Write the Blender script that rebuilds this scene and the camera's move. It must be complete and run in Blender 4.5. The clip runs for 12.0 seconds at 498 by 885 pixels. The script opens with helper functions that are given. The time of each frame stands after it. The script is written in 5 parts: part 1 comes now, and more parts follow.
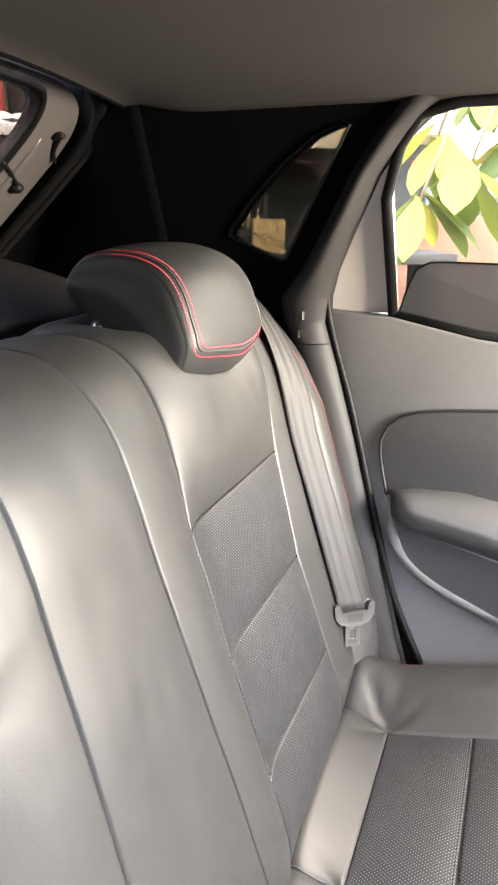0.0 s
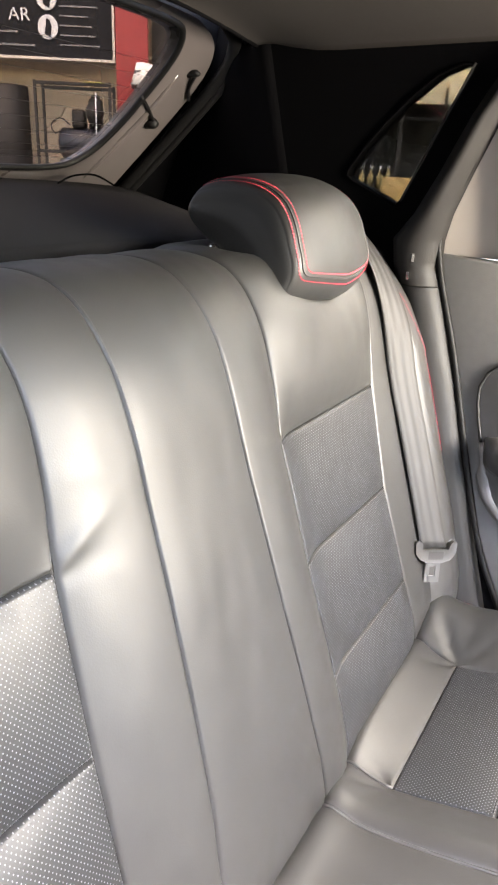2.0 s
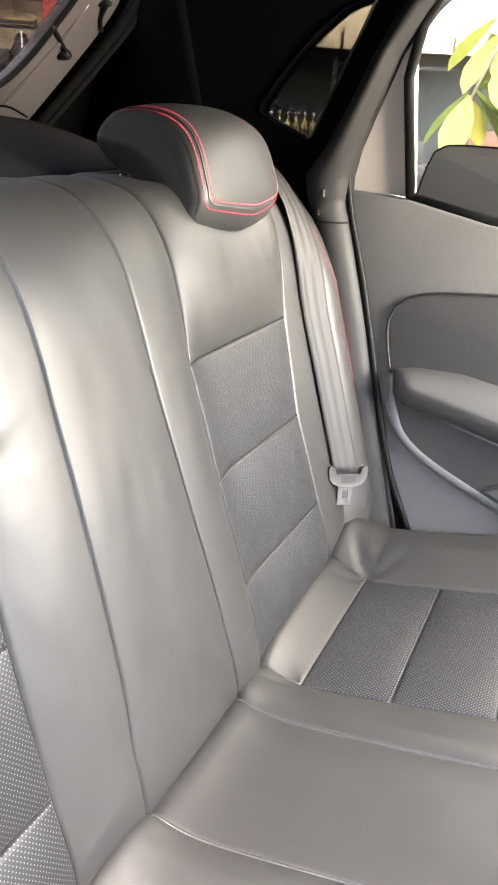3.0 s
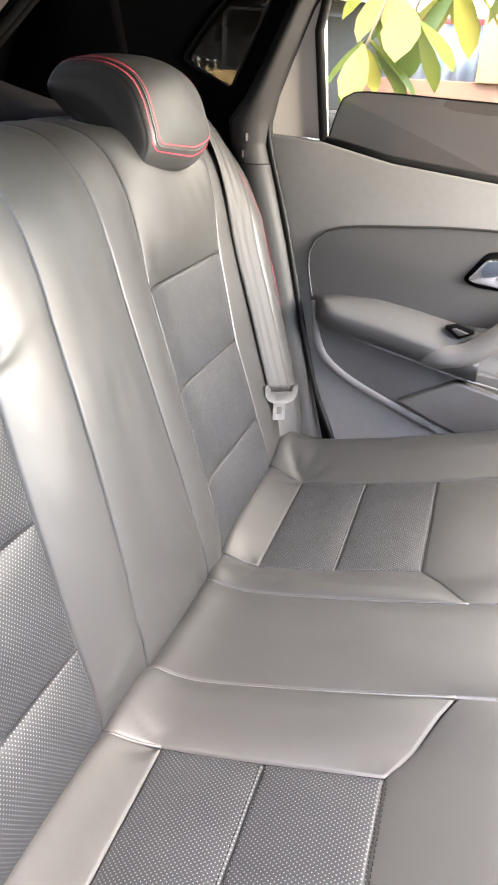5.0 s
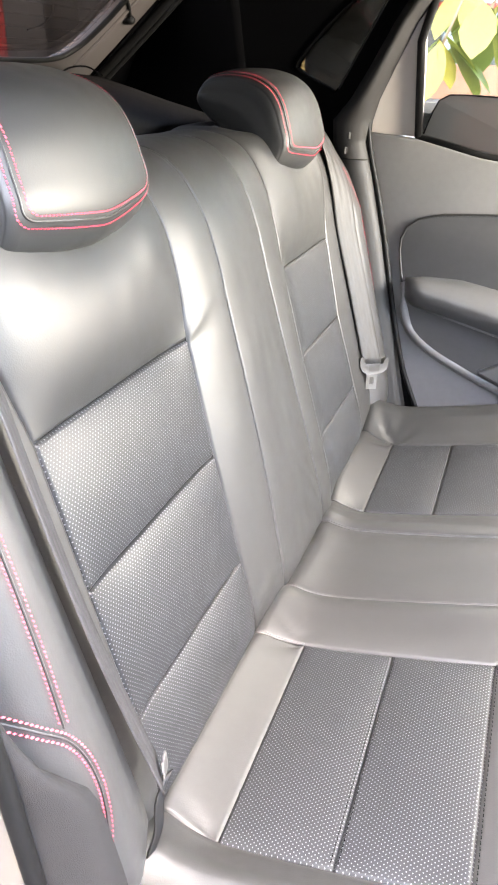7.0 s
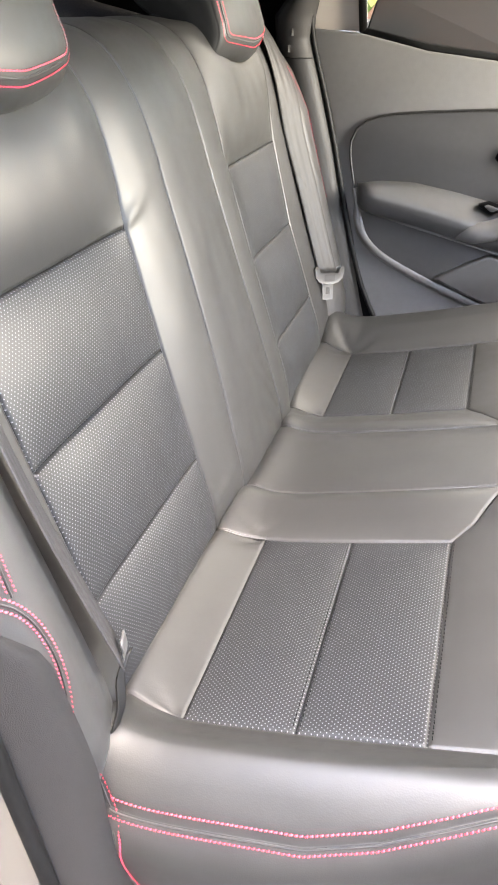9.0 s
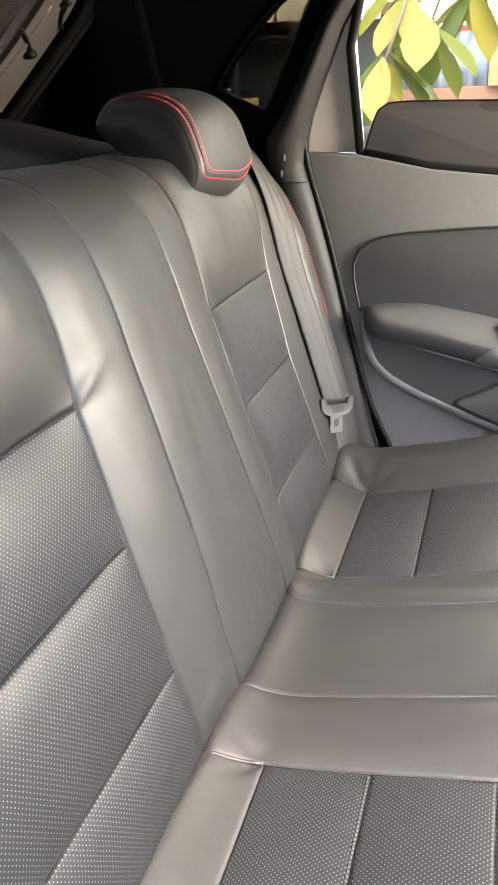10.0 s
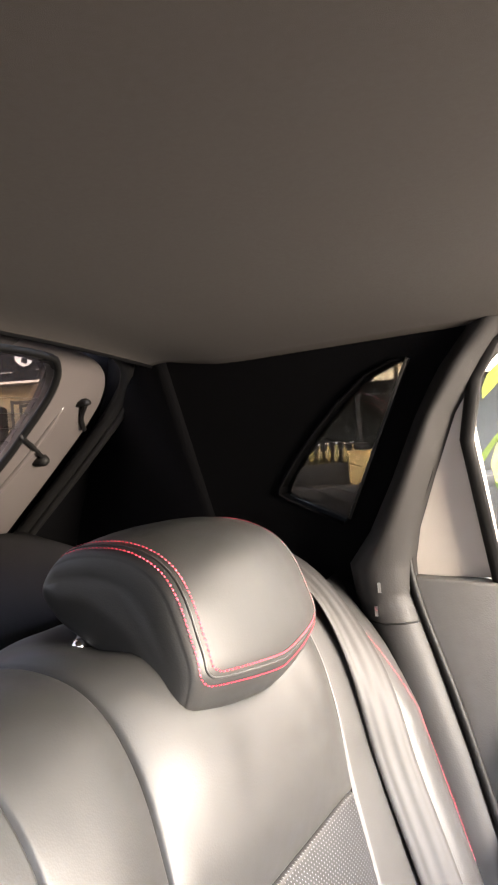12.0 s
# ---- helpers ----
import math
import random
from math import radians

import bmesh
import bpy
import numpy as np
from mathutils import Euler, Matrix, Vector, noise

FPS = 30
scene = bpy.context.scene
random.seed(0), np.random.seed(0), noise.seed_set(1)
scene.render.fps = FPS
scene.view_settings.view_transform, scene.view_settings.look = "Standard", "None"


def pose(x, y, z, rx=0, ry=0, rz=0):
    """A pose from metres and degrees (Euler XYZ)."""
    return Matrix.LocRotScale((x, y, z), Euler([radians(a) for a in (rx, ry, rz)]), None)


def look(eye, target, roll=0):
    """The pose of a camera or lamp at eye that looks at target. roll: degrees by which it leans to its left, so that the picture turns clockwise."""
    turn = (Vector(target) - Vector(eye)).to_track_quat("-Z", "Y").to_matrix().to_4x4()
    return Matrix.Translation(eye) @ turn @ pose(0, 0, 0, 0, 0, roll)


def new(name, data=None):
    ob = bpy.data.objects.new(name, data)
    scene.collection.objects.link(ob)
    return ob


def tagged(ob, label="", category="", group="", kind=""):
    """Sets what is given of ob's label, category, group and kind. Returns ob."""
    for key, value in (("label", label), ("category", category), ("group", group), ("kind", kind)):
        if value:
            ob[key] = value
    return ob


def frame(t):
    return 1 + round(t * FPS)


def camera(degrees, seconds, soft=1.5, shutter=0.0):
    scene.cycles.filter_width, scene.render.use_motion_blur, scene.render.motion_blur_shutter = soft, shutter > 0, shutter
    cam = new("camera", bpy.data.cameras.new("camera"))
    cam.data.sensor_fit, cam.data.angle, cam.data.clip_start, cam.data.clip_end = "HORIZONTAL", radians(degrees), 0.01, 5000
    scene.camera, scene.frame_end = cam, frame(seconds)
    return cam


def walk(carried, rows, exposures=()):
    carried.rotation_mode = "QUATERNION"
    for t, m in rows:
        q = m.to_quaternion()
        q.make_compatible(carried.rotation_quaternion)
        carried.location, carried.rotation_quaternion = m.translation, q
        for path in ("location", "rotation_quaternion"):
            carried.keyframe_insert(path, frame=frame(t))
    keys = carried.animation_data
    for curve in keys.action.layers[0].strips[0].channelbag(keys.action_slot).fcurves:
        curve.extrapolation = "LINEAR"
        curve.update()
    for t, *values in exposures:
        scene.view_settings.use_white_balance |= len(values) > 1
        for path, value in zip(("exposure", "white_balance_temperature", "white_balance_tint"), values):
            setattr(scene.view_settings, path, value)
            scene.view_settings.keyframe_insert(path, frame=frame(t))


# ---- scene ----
cam = camera(38.6, 12.0, soft=2.1)
PATH = [
    (0, (0.119, -0.444, 1.313), (-0.564, 1.338, 0.715), 0.1),
    (0.5, (0.124, -0.448, 1.312), (-0.718, 1.266, 0.718), 0.4),
    (1, (0.133, -0.46, 1.307), (-0.797, 1.202, 0.696), 0.6),
    (1.5, (0.145, -0.482, 1.292), (-0.822, 1.147, 0.651), 1.3),
    (2, (0.169, -0.503, 1.28), (-0.776, 1.117, 0.584), 2.2),
    (2.5, (0.205, -0.516, 1.264), (-0.671, 1.119, 0.517), 2.8),
    (3, (0.234, -0.533, 1.26), (-0.55, 1.123, 0.458), 3.1),
    (3.5, (0.246, -0.561, 1.258), (-0.437, 1.121, 0.418), 3.9),
    (5.5, (0.225, -0.769, 1.263), (-0.276, 0.936, 0.345), 2.9),
    (6, (0.208, -0.846, 1.29), (-0.33, 0.841, 0.359), 2.7),
    (6.5, (0.164, -0.884, 1.3), (-0.413, 0.788, 0.367), 2.5),
    (8.3, (0.165, -0.931, 1.24), (-0.443, 0.681, 0.225), 2.0),
    (8.5, (0.178, -0.932, 1.23), (-0.415, 0.675, 0.199), 1.4),
    (9, (0.202, -0.922, 1.225), (-0.305, 0.699, 0.169), 0.5),
    (9.5, (0.19, -0.86, 1.252), (-0.329, 0.82, 0.3), -0.9),
    (10, (0.188, -0.722, 1.253), (-0.424, 0.984, 0.407), -2.6),
    (10.5, (0.165, -0.562, 1.258), (-0.492, 1.197, 0.572), -4.0),
    (11, (0.137, -0.414, 1.244), (-0.635, 1.377, 0.798), -5.6),
    (11.5, (0.088, -0.31, 1.289), (-0.869, 1.441, 1.159), -6.1),
    (12, (0.1, -0.2, 1.343), (-0.885, 1.541, 1.378), -4.8),
]
walk(cam, [(t, look(eye, target, roll)) for t, eye, target, roll in PATH], [(0, 7.08, 7800, 14), (3.5, 7.03, 7700, 14), (5.5, 7.03, 7600, 14), (6.5, 7.2, 7500, 13), (8.5, 6.68, 7700, 12), (9.5, 6.7, 7800, 12), (10, 6.5, 8000, 13), (11, 7.05, 8200, 15), (11.5, 7.13, 8000, 17), (12, 7.4, 8000, 18)])

# ---- world, light, exposure ----
sky_world = bpy.data.worlds.new("sky")
scene.world = sky_world
sky_world.use_nodes = True
_n, _l = sky_world.node_tree.nodes, sky_world.node_tree.links
sky = _n.new("ShaderNodeTexSky")
sky.sky_type, sky.sun_disc = "NISHITA", False
sky.sun_elevation, sky.sun_rotation = radians(61), radians(158)
sky.dust_density, sky.air_density = 1.4, 1.0
_l.new(sky.outputs[0], _n["Background"].inputs[0])
_n["Background"].inputs[1].default_value = 0.07
sun = new("sun", bpy.data.lights.new("sun", "SUN"))
sun.data.energy, sun.data.angle, sun.data.color = 0.05, radians(45), (1, 0.96, 0.9)
sun.matrix_world = look((0.9, -2.2, 4.4), (0, 0, 0))


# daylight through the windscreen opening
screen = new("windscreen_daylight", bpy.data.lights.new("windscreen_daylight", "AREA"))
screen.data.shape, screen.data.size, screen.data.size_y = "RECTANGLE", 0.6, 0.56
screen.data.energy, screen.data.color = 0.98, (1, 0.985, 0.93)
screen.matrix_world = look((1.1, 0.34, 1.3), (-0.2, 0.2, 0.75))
# skylight through the open near door, from above the sill
door_sky = new("door_opening_daylight", bpy.data.lights.new("door_opening_daylight", "AREA"))
door_sky.data.shape, door_sky.data.size, door_sky.data.size_y = "RECTANGLE", 0.8, 0.3
door_sky.data.energy, door_sky.data.color = 0.055, (0.82, 0.91, 1.0)
door_sky.matrix_world = look((0.24, -0.72, 1.46), (0.3, -0.5, 0.66))
# skylight from above the far door, coming in through its window
window_sky = new("far_window_daylight", bpy.data.lights.new("far_window_daylight", "AREA"))
window_sky.data.shape, window_sky.data.size, window_sky.data.size_y = "RECTANGLE", 0.7, 0.3
window_sky.data.energy, window_sky.data.color = 0.78, (1, 0.985, 0.95)
window_sky.matrix_world = look((0.42, 0.8, 1.75), (0.25, 0.38, 0.6))

# ---- materials ----
def material(name, base, rough=0.5, metal=0.0, spec=0.5, vary=0.12, scale=40.0, grain=900.0, bump=0.1, sheen=0.0, trans=0.0, coat=0.0, second=None, blotch=3.0):
    m = bpy.data.materials.new(name)
    m.use_nodes = True
    n, l = m.node_tree.nodes, m.node_tree.links
    p = n["Principled BSDF"]
    co = n.new("ShaderNodeTexCoord")
    big, fine = n.new("ShaderNodeTexNoise"), n.new("ShaderNodeTexNoise")
    big.inputs["Scale"].default_value, big.inputs["Detail"].default_value = blotch, 5
    fine.inputs["Scale"].default_value, fine.inputs["Detail"].default_value = scale, 3
    l.new(co.outputs["Object"], big.inputs[0]), l.new(co.outputs["Object"], fine.inputs[0])
    add = n.new("ShaderNodeMath")
    add.operation = "ADD"
    l.new(big.outputs[0], add.inputs[0]), l.new(fine.outputs[0], add.inputs[1])
    ramp = n.new("ShaderNodeMapRange")
    ramp.inputs[1].default_value, ramp.inputs[2].default_value = 0.6, 1.4
    l.new(add.outputs[0], ramp.inputs[0])
    mix = n.new("ShaderNodeMix")
    mix.data_type = "RGBA"
    lo = [c * (1 - vary) for c in base]
    hi = [min(1, c * (1 + vary)) for c in (second or base)]
    mix.inputs[6].default_value, mix.inputs[7].default_value = (*lo, 1), (*hi, 1)
    l.new(ramp.outputs[0], mix.inputs[0])
    l.new(mix.outputs[2], p.inputs["Base Color"])
    rr = n.new("ShaderNodeMapRange")
    rr.inputs[1].default_value, rr.inputs[2].default_value = 0.6, 1.4
    rr.inputs[3].default_value, rr.inputs[4].default_value = max(0, rough - 0.06), min(1, rough + 0.06)
    l.new(add.outputs[0], rr.inputs[0])
    l.new(rr.outputs[0], p.inputs["Roughness"])
    p.inputs["Metallic"].default_value = metal
    p.inputs["Specular IOR Level"].default_value = spec
    p.inputs["Sheen Weight"].default_value = sheen
    p.inputs["Transmission Weight"].default_value = trans
    p.inputs["Coat Weight"].default_value = coat
    if bump:
        g = n.new("ShaderNodeTexVoronoi")
        g.inputs["Scale"].default_value = grain
        l.new(co.outputs["Object"], g.inputs[0])
        b = n.new("ShaderNodeBump")
        b.inputs["Strength"].default_value, b.inputs["Distance"].default_value = bump, 0.0006
        l.new(g.outputs["Distance"], b.inputs["Height"])
        l.new(b.outputs[0], p.inputs["Normal"])
    return m


def perforated(name, base, dot, pitch=0.0047, rough=0.48):
    """Leather with rows of small holes, laid out in metres by the UV map."""
    m = material(name, base, rough, vary=0.1, bump=0.08, spec=0.28)
    n, l = m.node_tree.nodes, m.node_tree.links
    p = n["Principled BSDF"]
    uv = n.new("ShaderNodeUVMap")
    sep = n.new("ShaderNodeSeparateXYZ")
    l.new(uv.outputs[0], sep.inputs[0])

    def op(kind, a, b=None):
        q = n.new("ShaderNodeMath")
        q.operation = kind
        for k, v in enumerate((a, b)):
            if v is None:
                continue
            if isinstance(v, (int, float)):
                q.inputs[k].default_value = v
            else:
                l.new(v, q.inputs[k])
        return q.outputs[0]

    u, v = op("DIVIDE", sep.outputs[0], pitch), op("DIVIDE", sep.outputs[1], pitch * 0.62)
    row = op("FLOOR", v)
    shift = op("MULTIPLY", op("MODULO", op("ABSOLUTE", row), 2.0), 0.5)
    du = op("MULTIPLY", op("SUBTRACT", op("FRACT", op("ADD", u, shift)), 0.5), 1.0)
    dv = op("MULTIPLY", op("SUBTRACT", op("FRACT", v), 0.5), 0.62)
    d = op("SQRT", op("ADD", op("MULTIPLY", du, du), op("MULTIPLY", dv, dv)))
    soft = n.new("ShaderNodeMapRange")
    soft.inputs[1].default_value, soft.inputs[2].default_value = 0.085, 0.15
    soft.inputs[3].default_value, soft.inputs[4].default_value = 1.0, 0.0
    l.new(d, soft.inputs[0])
    mix = n.new("ShaderNodeMix")
    mix.data_type = "RGBA"
    old = p.inputs["Base Color"].links[0].from_socket
    l.new(soft.outputs[0], mix.inputs[0])
    l.new(old, mix.inputs[6])
    mix.inputs[7].default_value = (*dot, 1)
    l.new(mix.outputs[2], p.inputs["Base Color"])
    b = n.new("ShaderNodeBump")
    b.invert = True
    b.inputs["Strength"].default_value, b.inputs["Distance"].default_value = 0.5, 0.0008
    l.new(soft.outputs[0], b.inputs["Height"])
    l.new(p.inputs["Normal"].links[0].from_socket, b.inputs["Normal"])
    l.new(b.outputs[0], p.inputs["Normal"])
    return m


def webbing(name, base, rough):
    """Woven strap with ribs along it."""
    m = material(name, base, rough, vary=0.1, scale=200, bump=0, spec=0.3)
    n, l = m.node_tree.nodes, m.node_tree.links
    uv, wv, b = n.new("ShaderNodeUVMap"), n.new("ShaderNodeTexWave"), n.new("ShaderNodeBump")
    wv.bands_direction = "X"
    wv.inputs["Scale"].default_value = 20
    b.inputs["Strength"].default_value, b.inputs["Distance"].default_value = 0.6, 0.0012
    l.new(uv.outputs[0], wv.inputs[0]), l.new(wv.outputs[1], b.inputs["Height"]), l.new(b.outputs[0], n["Principled BSDF"].inputs["Normal"])
    return m


def glass(name, tint=(0.9, 0.92, 0.9), rough=0.0):
    m = bpy.data.materials.new(name)
    m.use_nodes = True
    n, l = m.node_tree.nodes, m.node_tree.links
    n.remove(n["Principled BSDF"])
    t, g, mix, fr = n.new("ShaderNodeBsdfTransparent"), n.new("ShaderNodeBsdfGlossy"), n.new("ShaderNodeMixShader"), n.new("ShaderNodeFresnel")
    t.inputs[0].default_value = (*tint, 1)
    g.inputs["Roughness"].default_value = rough
    fr.inputs[0].default_value = 1.45
    l.new(fr.outputs[0], mix.inputs[0]), l.new(t.outputs[0], mix.inputs[1]), l.new(g.outputs[0], mix.inputs[2])
    l.new(mix.outputs[0], n["Material Output"].inputs[0])
    return m


LEATHER = material("dark_leather", (0.0168, 0.0168, 0.0164), 0.5, vary=0.2, scale=60, grain=700, bump=0.1, spec=0.42)
LEATHER_SOFT = material("smooth_leather", (0.0168, 0.0168, 0.0164), 0.5, vary=0.15, scale=60, grain=700, bump=0.08, spec=0.42)
BOLSTER = material("bolster_leather", (0.027, 0.0267, 0.0263), 0.45, vary=0.1, scale=60, grain=700, bump=0.12)
PERF = perforated("perforated_leather", (0.0095, 0.0101, 0.011), (0.1, 0.104, 0.112))
RED = material("red_thread", (0.55, 0.03, 0.06), 0.6, vary=0.2, scale=300, bump=0)
GREY_THREAD = material("grey_thread", (0.05, 0.05, 0.05), 0.6, vary=0.2, scale=300, bump=0)
PLASTIC = material("door_plastic", (0.115, 0.111, 0.107), 0.5, vary=0.08, scale=80, grain=500, bump=0.25)
PLASTIC_DARK = material("dark_plastic", (0.044, 0.0432, 0.0425), 0.4, vary=0.1, scale=80, grain=500, bump=0.2)
PILLAR = material("pillar_plastic", (0.022, 0.021, 0.0205), 0.58, spec=0.25, vary=0.1, scale=80, grain=500, bump=0.15)
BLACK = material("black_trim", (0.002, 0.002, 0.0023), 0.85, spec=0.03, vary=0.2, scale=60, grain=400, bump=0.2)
RUBBER = material("black_rubber", (0.004, 0.004, 0.004), 0.55, spec=0.2, vary=0.2, scale=90, bump=0)
CARPET = material("grey_carpet", (0.014, 0.0135, 0.0135), 0.95, spec=0.2, vary=0.3, scale=300, grain=1200, bump=0.6)
LINING = material("roof_fabric", (0.0128, 0.0091, 0.0071), 0.95, vary=0.12, scale=260, grain=2600, bump=0.1)
# the body's cream, darkened so the colour holds the tailgate frame's shade
SHADED_TAIL_PAINT = material("shaded_tailgate_paint", (0.084, 0.074, 0.071), 0.3, vary=0.05, scale=10, bump=0, coat=0.4)
PAINT = material("cream_paint", (0.27, 0.243, 0.222), 0.28, vary=0.04, scale=10, bump=0, coat=0.5)
# same cream paint, lightened to put daylight on the door corner into colour
LIT_CREAM = material("lit_door_frame_paint", (0.5, 0.455, 0.41), 0.35, vary=0.05, scale=12, bump=0, coat=0.3)
CHROME = material("chrome", (0.75, 0.75, 0.75), 0.12, metal=1.0, vary=0.05, bump=0)
WEB = webbing("belt_webbing", (0.021, 0.0204, 0.0202), 0.58)
SATIN = material("satin_metal", (0.2, 0.2, 0.2), 0.3, metal=1.0, vary=0.1, bump=0)
DARK_WEB = webbing("dark_webbing", (0.022, 0.021, 0.022), 0.6)
TONGUE = material("tongue_plastic", (0.035, 0.035, 0.035), 0.4, vary=0.1, bump=0)
GLASS = glass("window_glass", (0.68, 0.69, 0.66))
GLASS_DARK = glass("tinted_glass", (0.06, 0.0495, 0.0425))
SHELF = material("shelf_fabric", (0.006, 0.006, 0.0066), 0.95, spec=0.15, vary=0.3, scale=300, grain=1200, bump=0.6)
LOWER = material("lower_trim_plastic", (0.024, 0.0234, 0.023), 0.58, spec=0.25, vary=0.08, scale=80, grain=500, bump=0.12)
GLASS_SIDE = glass("tinted_side_glass", (0.165, 0.158, 0.145))


# ---- helpers for building ----
def link_mesh(name, me, mat, parent=None, label="", smooth=True):
    me.materials.append(mat)
    if smooth:
        me.polygons.foreach_set("use_smooth", [True] * len(me.polygons))
    ob = new(name, me)
    if parent:
        ob.parent = parent
    if label:
        ob["label"] = label
    return ob


def mesh_part(name, verts, faces, mat, parent=None, label="", smooth=True, uvs=None, thick=0.0, bevel=0.0):
    me = bpy.data.meshes.new(name)
    me.from_pydata([tuple(v) for v in verts], [], faces)
    if uvs is not None:
        lay = me.uv_layers.new(name="UVMap")
        for lp in me.loops:
            lay.data[lp.index].uv = uvs[lp.vertex_index]
    ob = link_mesh(name, me, mat, parent, label, smooth)
    if thick:
        md = ob.modifiers.new("thickness", "SOLIDIFY")
        md.thickness, md.offset = thick, -1
    if bevel:
        md = ob.modifiers.new("bevel", "BEVEL")
        md.width, md.segments, md.limit_method = bevel, 3, "ANGLE"
        md.angle_limit = radians(40)
    return ob


def thing(name, label, category, group="", kind=""):
    return tagged(new(name), label, category, group, kind)


def smooth_path(pts, n):
    """n points evenly along a Catmull-Rom curve through pts."""
    p = np.array(pts, float)
    q = np.vstack([2 * p[0] - p[1], p, 2 * p[-1] - p[-2]])
    out = []
    for i in range(1, len(q) - 2):
        for t in np.linspace(0, 1, 16, endpoint=False):
            a, b, c, d = q[i - 1], q[i], q[i + 1], q[i + 2]
            out.append(0.5 * (2 * b + (c - a) * t + (2 * a - 5 * b + 4 * c - d) * t * t + (3 * b - a - 3 * c + d) * t ** 3))
    out = np.array(out + [p[-1]])
    s = np.r_[0, np.cumsum(np.linalg.norm(np.diff(out, axis=0), axis=1))]
    g = np.linspace(0, s[-1], n)
    return np.array([np.interp(g, s, out[:, k]) for k in range(p.shape[1])]).T


def grid_faces(n, m):
    return [(i * m + j, i * m + j + 1, (i + 1) * m + j + 1, (i + 1) * m + j) for i in range(n - 1) for j in range(m - 1)]


def seam_steps(length, n):
    """Shares of a length, close together at both ends."""
    near = [d for d in (0.0, 0.0007, 0.0014, 0.0022, 0.0032, 0.0045, 0.0062, 0.009, 0.014) if d < length * 0.3]
    inner = np.linspace(near[-1], length - near[-1], n)[1:-1]
    return np.array(near + list(inner) + [length - d for d in near[::-1]]) / length


def panel(name, surf, bottom, right, top, left, mat, parent, puff=0.004, depth=0.0018, roll=0.02, n=18, m=18, label="", wrinkle=0.0, flat="", puckers=(), rolls=None, lip=0.0001, dent=None):
    """A sewn panel: a Coons patch in the surface's own two measures, puffed in the middle and drawn in at its seams.
    flat names the sides (b, r, t, l) that run on without a seam; puckers are folds that fan out from a sewn corner;
    rolls gives single sides a padding radius of their own; dent adds a height of its own."""
    def size(c):
        return np.linalg.norm(np.diff(np.array(c, float), axis=0), axis=1).sum()
    wide, high = 0.5 * (size(bottom) + size(top)), 0.5 * (size(left) + size(right))
    us, vs = seam_steps(wide, n), seam_steps(high, m)

    def along(c, g):
        c = np.array(c, float)
        s = np.r_[0, np.cumsum(np.linalg.norm(np.diff(c, axis=0), axis=1))]
        return np.array([np.interp(g * s[-1], s, c[:, 0]), np.interp(g * s[-1], s, c[:, 1])]).T
    B, T, L, R = along(bottom, us), along(top, us), along(left, vs), along(right, vs)
    n, m = len(us), len(vs)
    verts, uvs = [], []
    for i, u in enumerate(us):
        for j, v in enumerate(vs):
            p = (1 - v) * B[i] + v * T[i] + (1 - u) * L[j] + u * R[j] - (
                (1 - u) * (1 - v) * B[0] + u * (1 - v) * B[-1] + (1 - u) * v * T[0] + u * v * T[-1])
            h = 0.0
            fu = fv = 1.0
            for side, d in (("l", u * wide), ("r", (1 - u) * wide), ("b", v * high), ("t", (1 - v) * high)):
                if side in flat:
                    continue
                h -= depth * math.exp(-(d / 0.0016) ** 1.8)
                h += lip * math.exp(-((d - 0.0042) / 0.0018) ** 2)
                q = 1 - math.exp(-d / (rolls or {}).get(side, roll))
                if side in "lr":
                    fu = min(fu, q)
                else:
                    fv = min(fv, q)
            h = max(h, -depth)
            h += puff * fu * fv
            if dent:
                h += dent(p[0], p[1]) * fu * fv
            if wrinkle:
                h += wrinkle * fu * fv * (noise.noise((p[0] * 16, p[1] * 9, 3.1)) + 0.5 * noise.noise((p[0] * 40, p[1] * 22, 7.7)))
            for cy, cx, dy, dx, amp, reach in puckers:
                k = math.hypot(dy, dx)
                a, w = ((p[0] - cy) * dy + (p[1] - cx) * dx) / k, ((p[0] - cy) * dx - (p[1] - cx) * dy) / k
                if a > 0:
                    h += amp * math.exp(-(w / (0.003 + 0.1 * a)) ** 2) * min(1, a / 0.012) * math.exp(-(a / reach) ** 2)
            verts.append(surf(p[0], p[1], h))
            uvs.append((p[0], p[1]))
    return mesh_part(name, verts, grid_faces(n, m), mat, parent, label, uvs=uvs)


def tube(name, pts, r, mat, parent=None, label="", sides=8, closed_ends=True):
    pts = [Vector(p) for p in pts]
    verts, faces = [], []
    for i, p in enumerate(pts):
        d = (pts[min(i + 1, len(pts) - 1)] - pts[max(i - 1, 0)]).normalized()
        a = d.orthogonal().normalized() if i == 0 else (a - d * a.dot(d)).normalized()
        b = d.cross(a)
        rr = r[i] if isinstance(r, (list, tuple)) else r
        for k in range(sides):
            w = 2 * math.pi * k / sides
            verts.append(p + rr * (math.cos(w) * a + math.sin(w) * b))
    for i in range(len(pts) - 1):
        for k in range(sides):
            faces.append((i * sides + k, i * sides + (k + 1) % sides, (i + 1) * sides + (k + 1) % sides, (i + 1) * sides + k))
    if closed_ends:
        faces.append(tuple(range(sides))[::-1])
        faces.append(tuple((len(pts) - 1) * sides + k for k in range(sides)))
    return mesh_part(name, verts, faces, mat, parent, label)


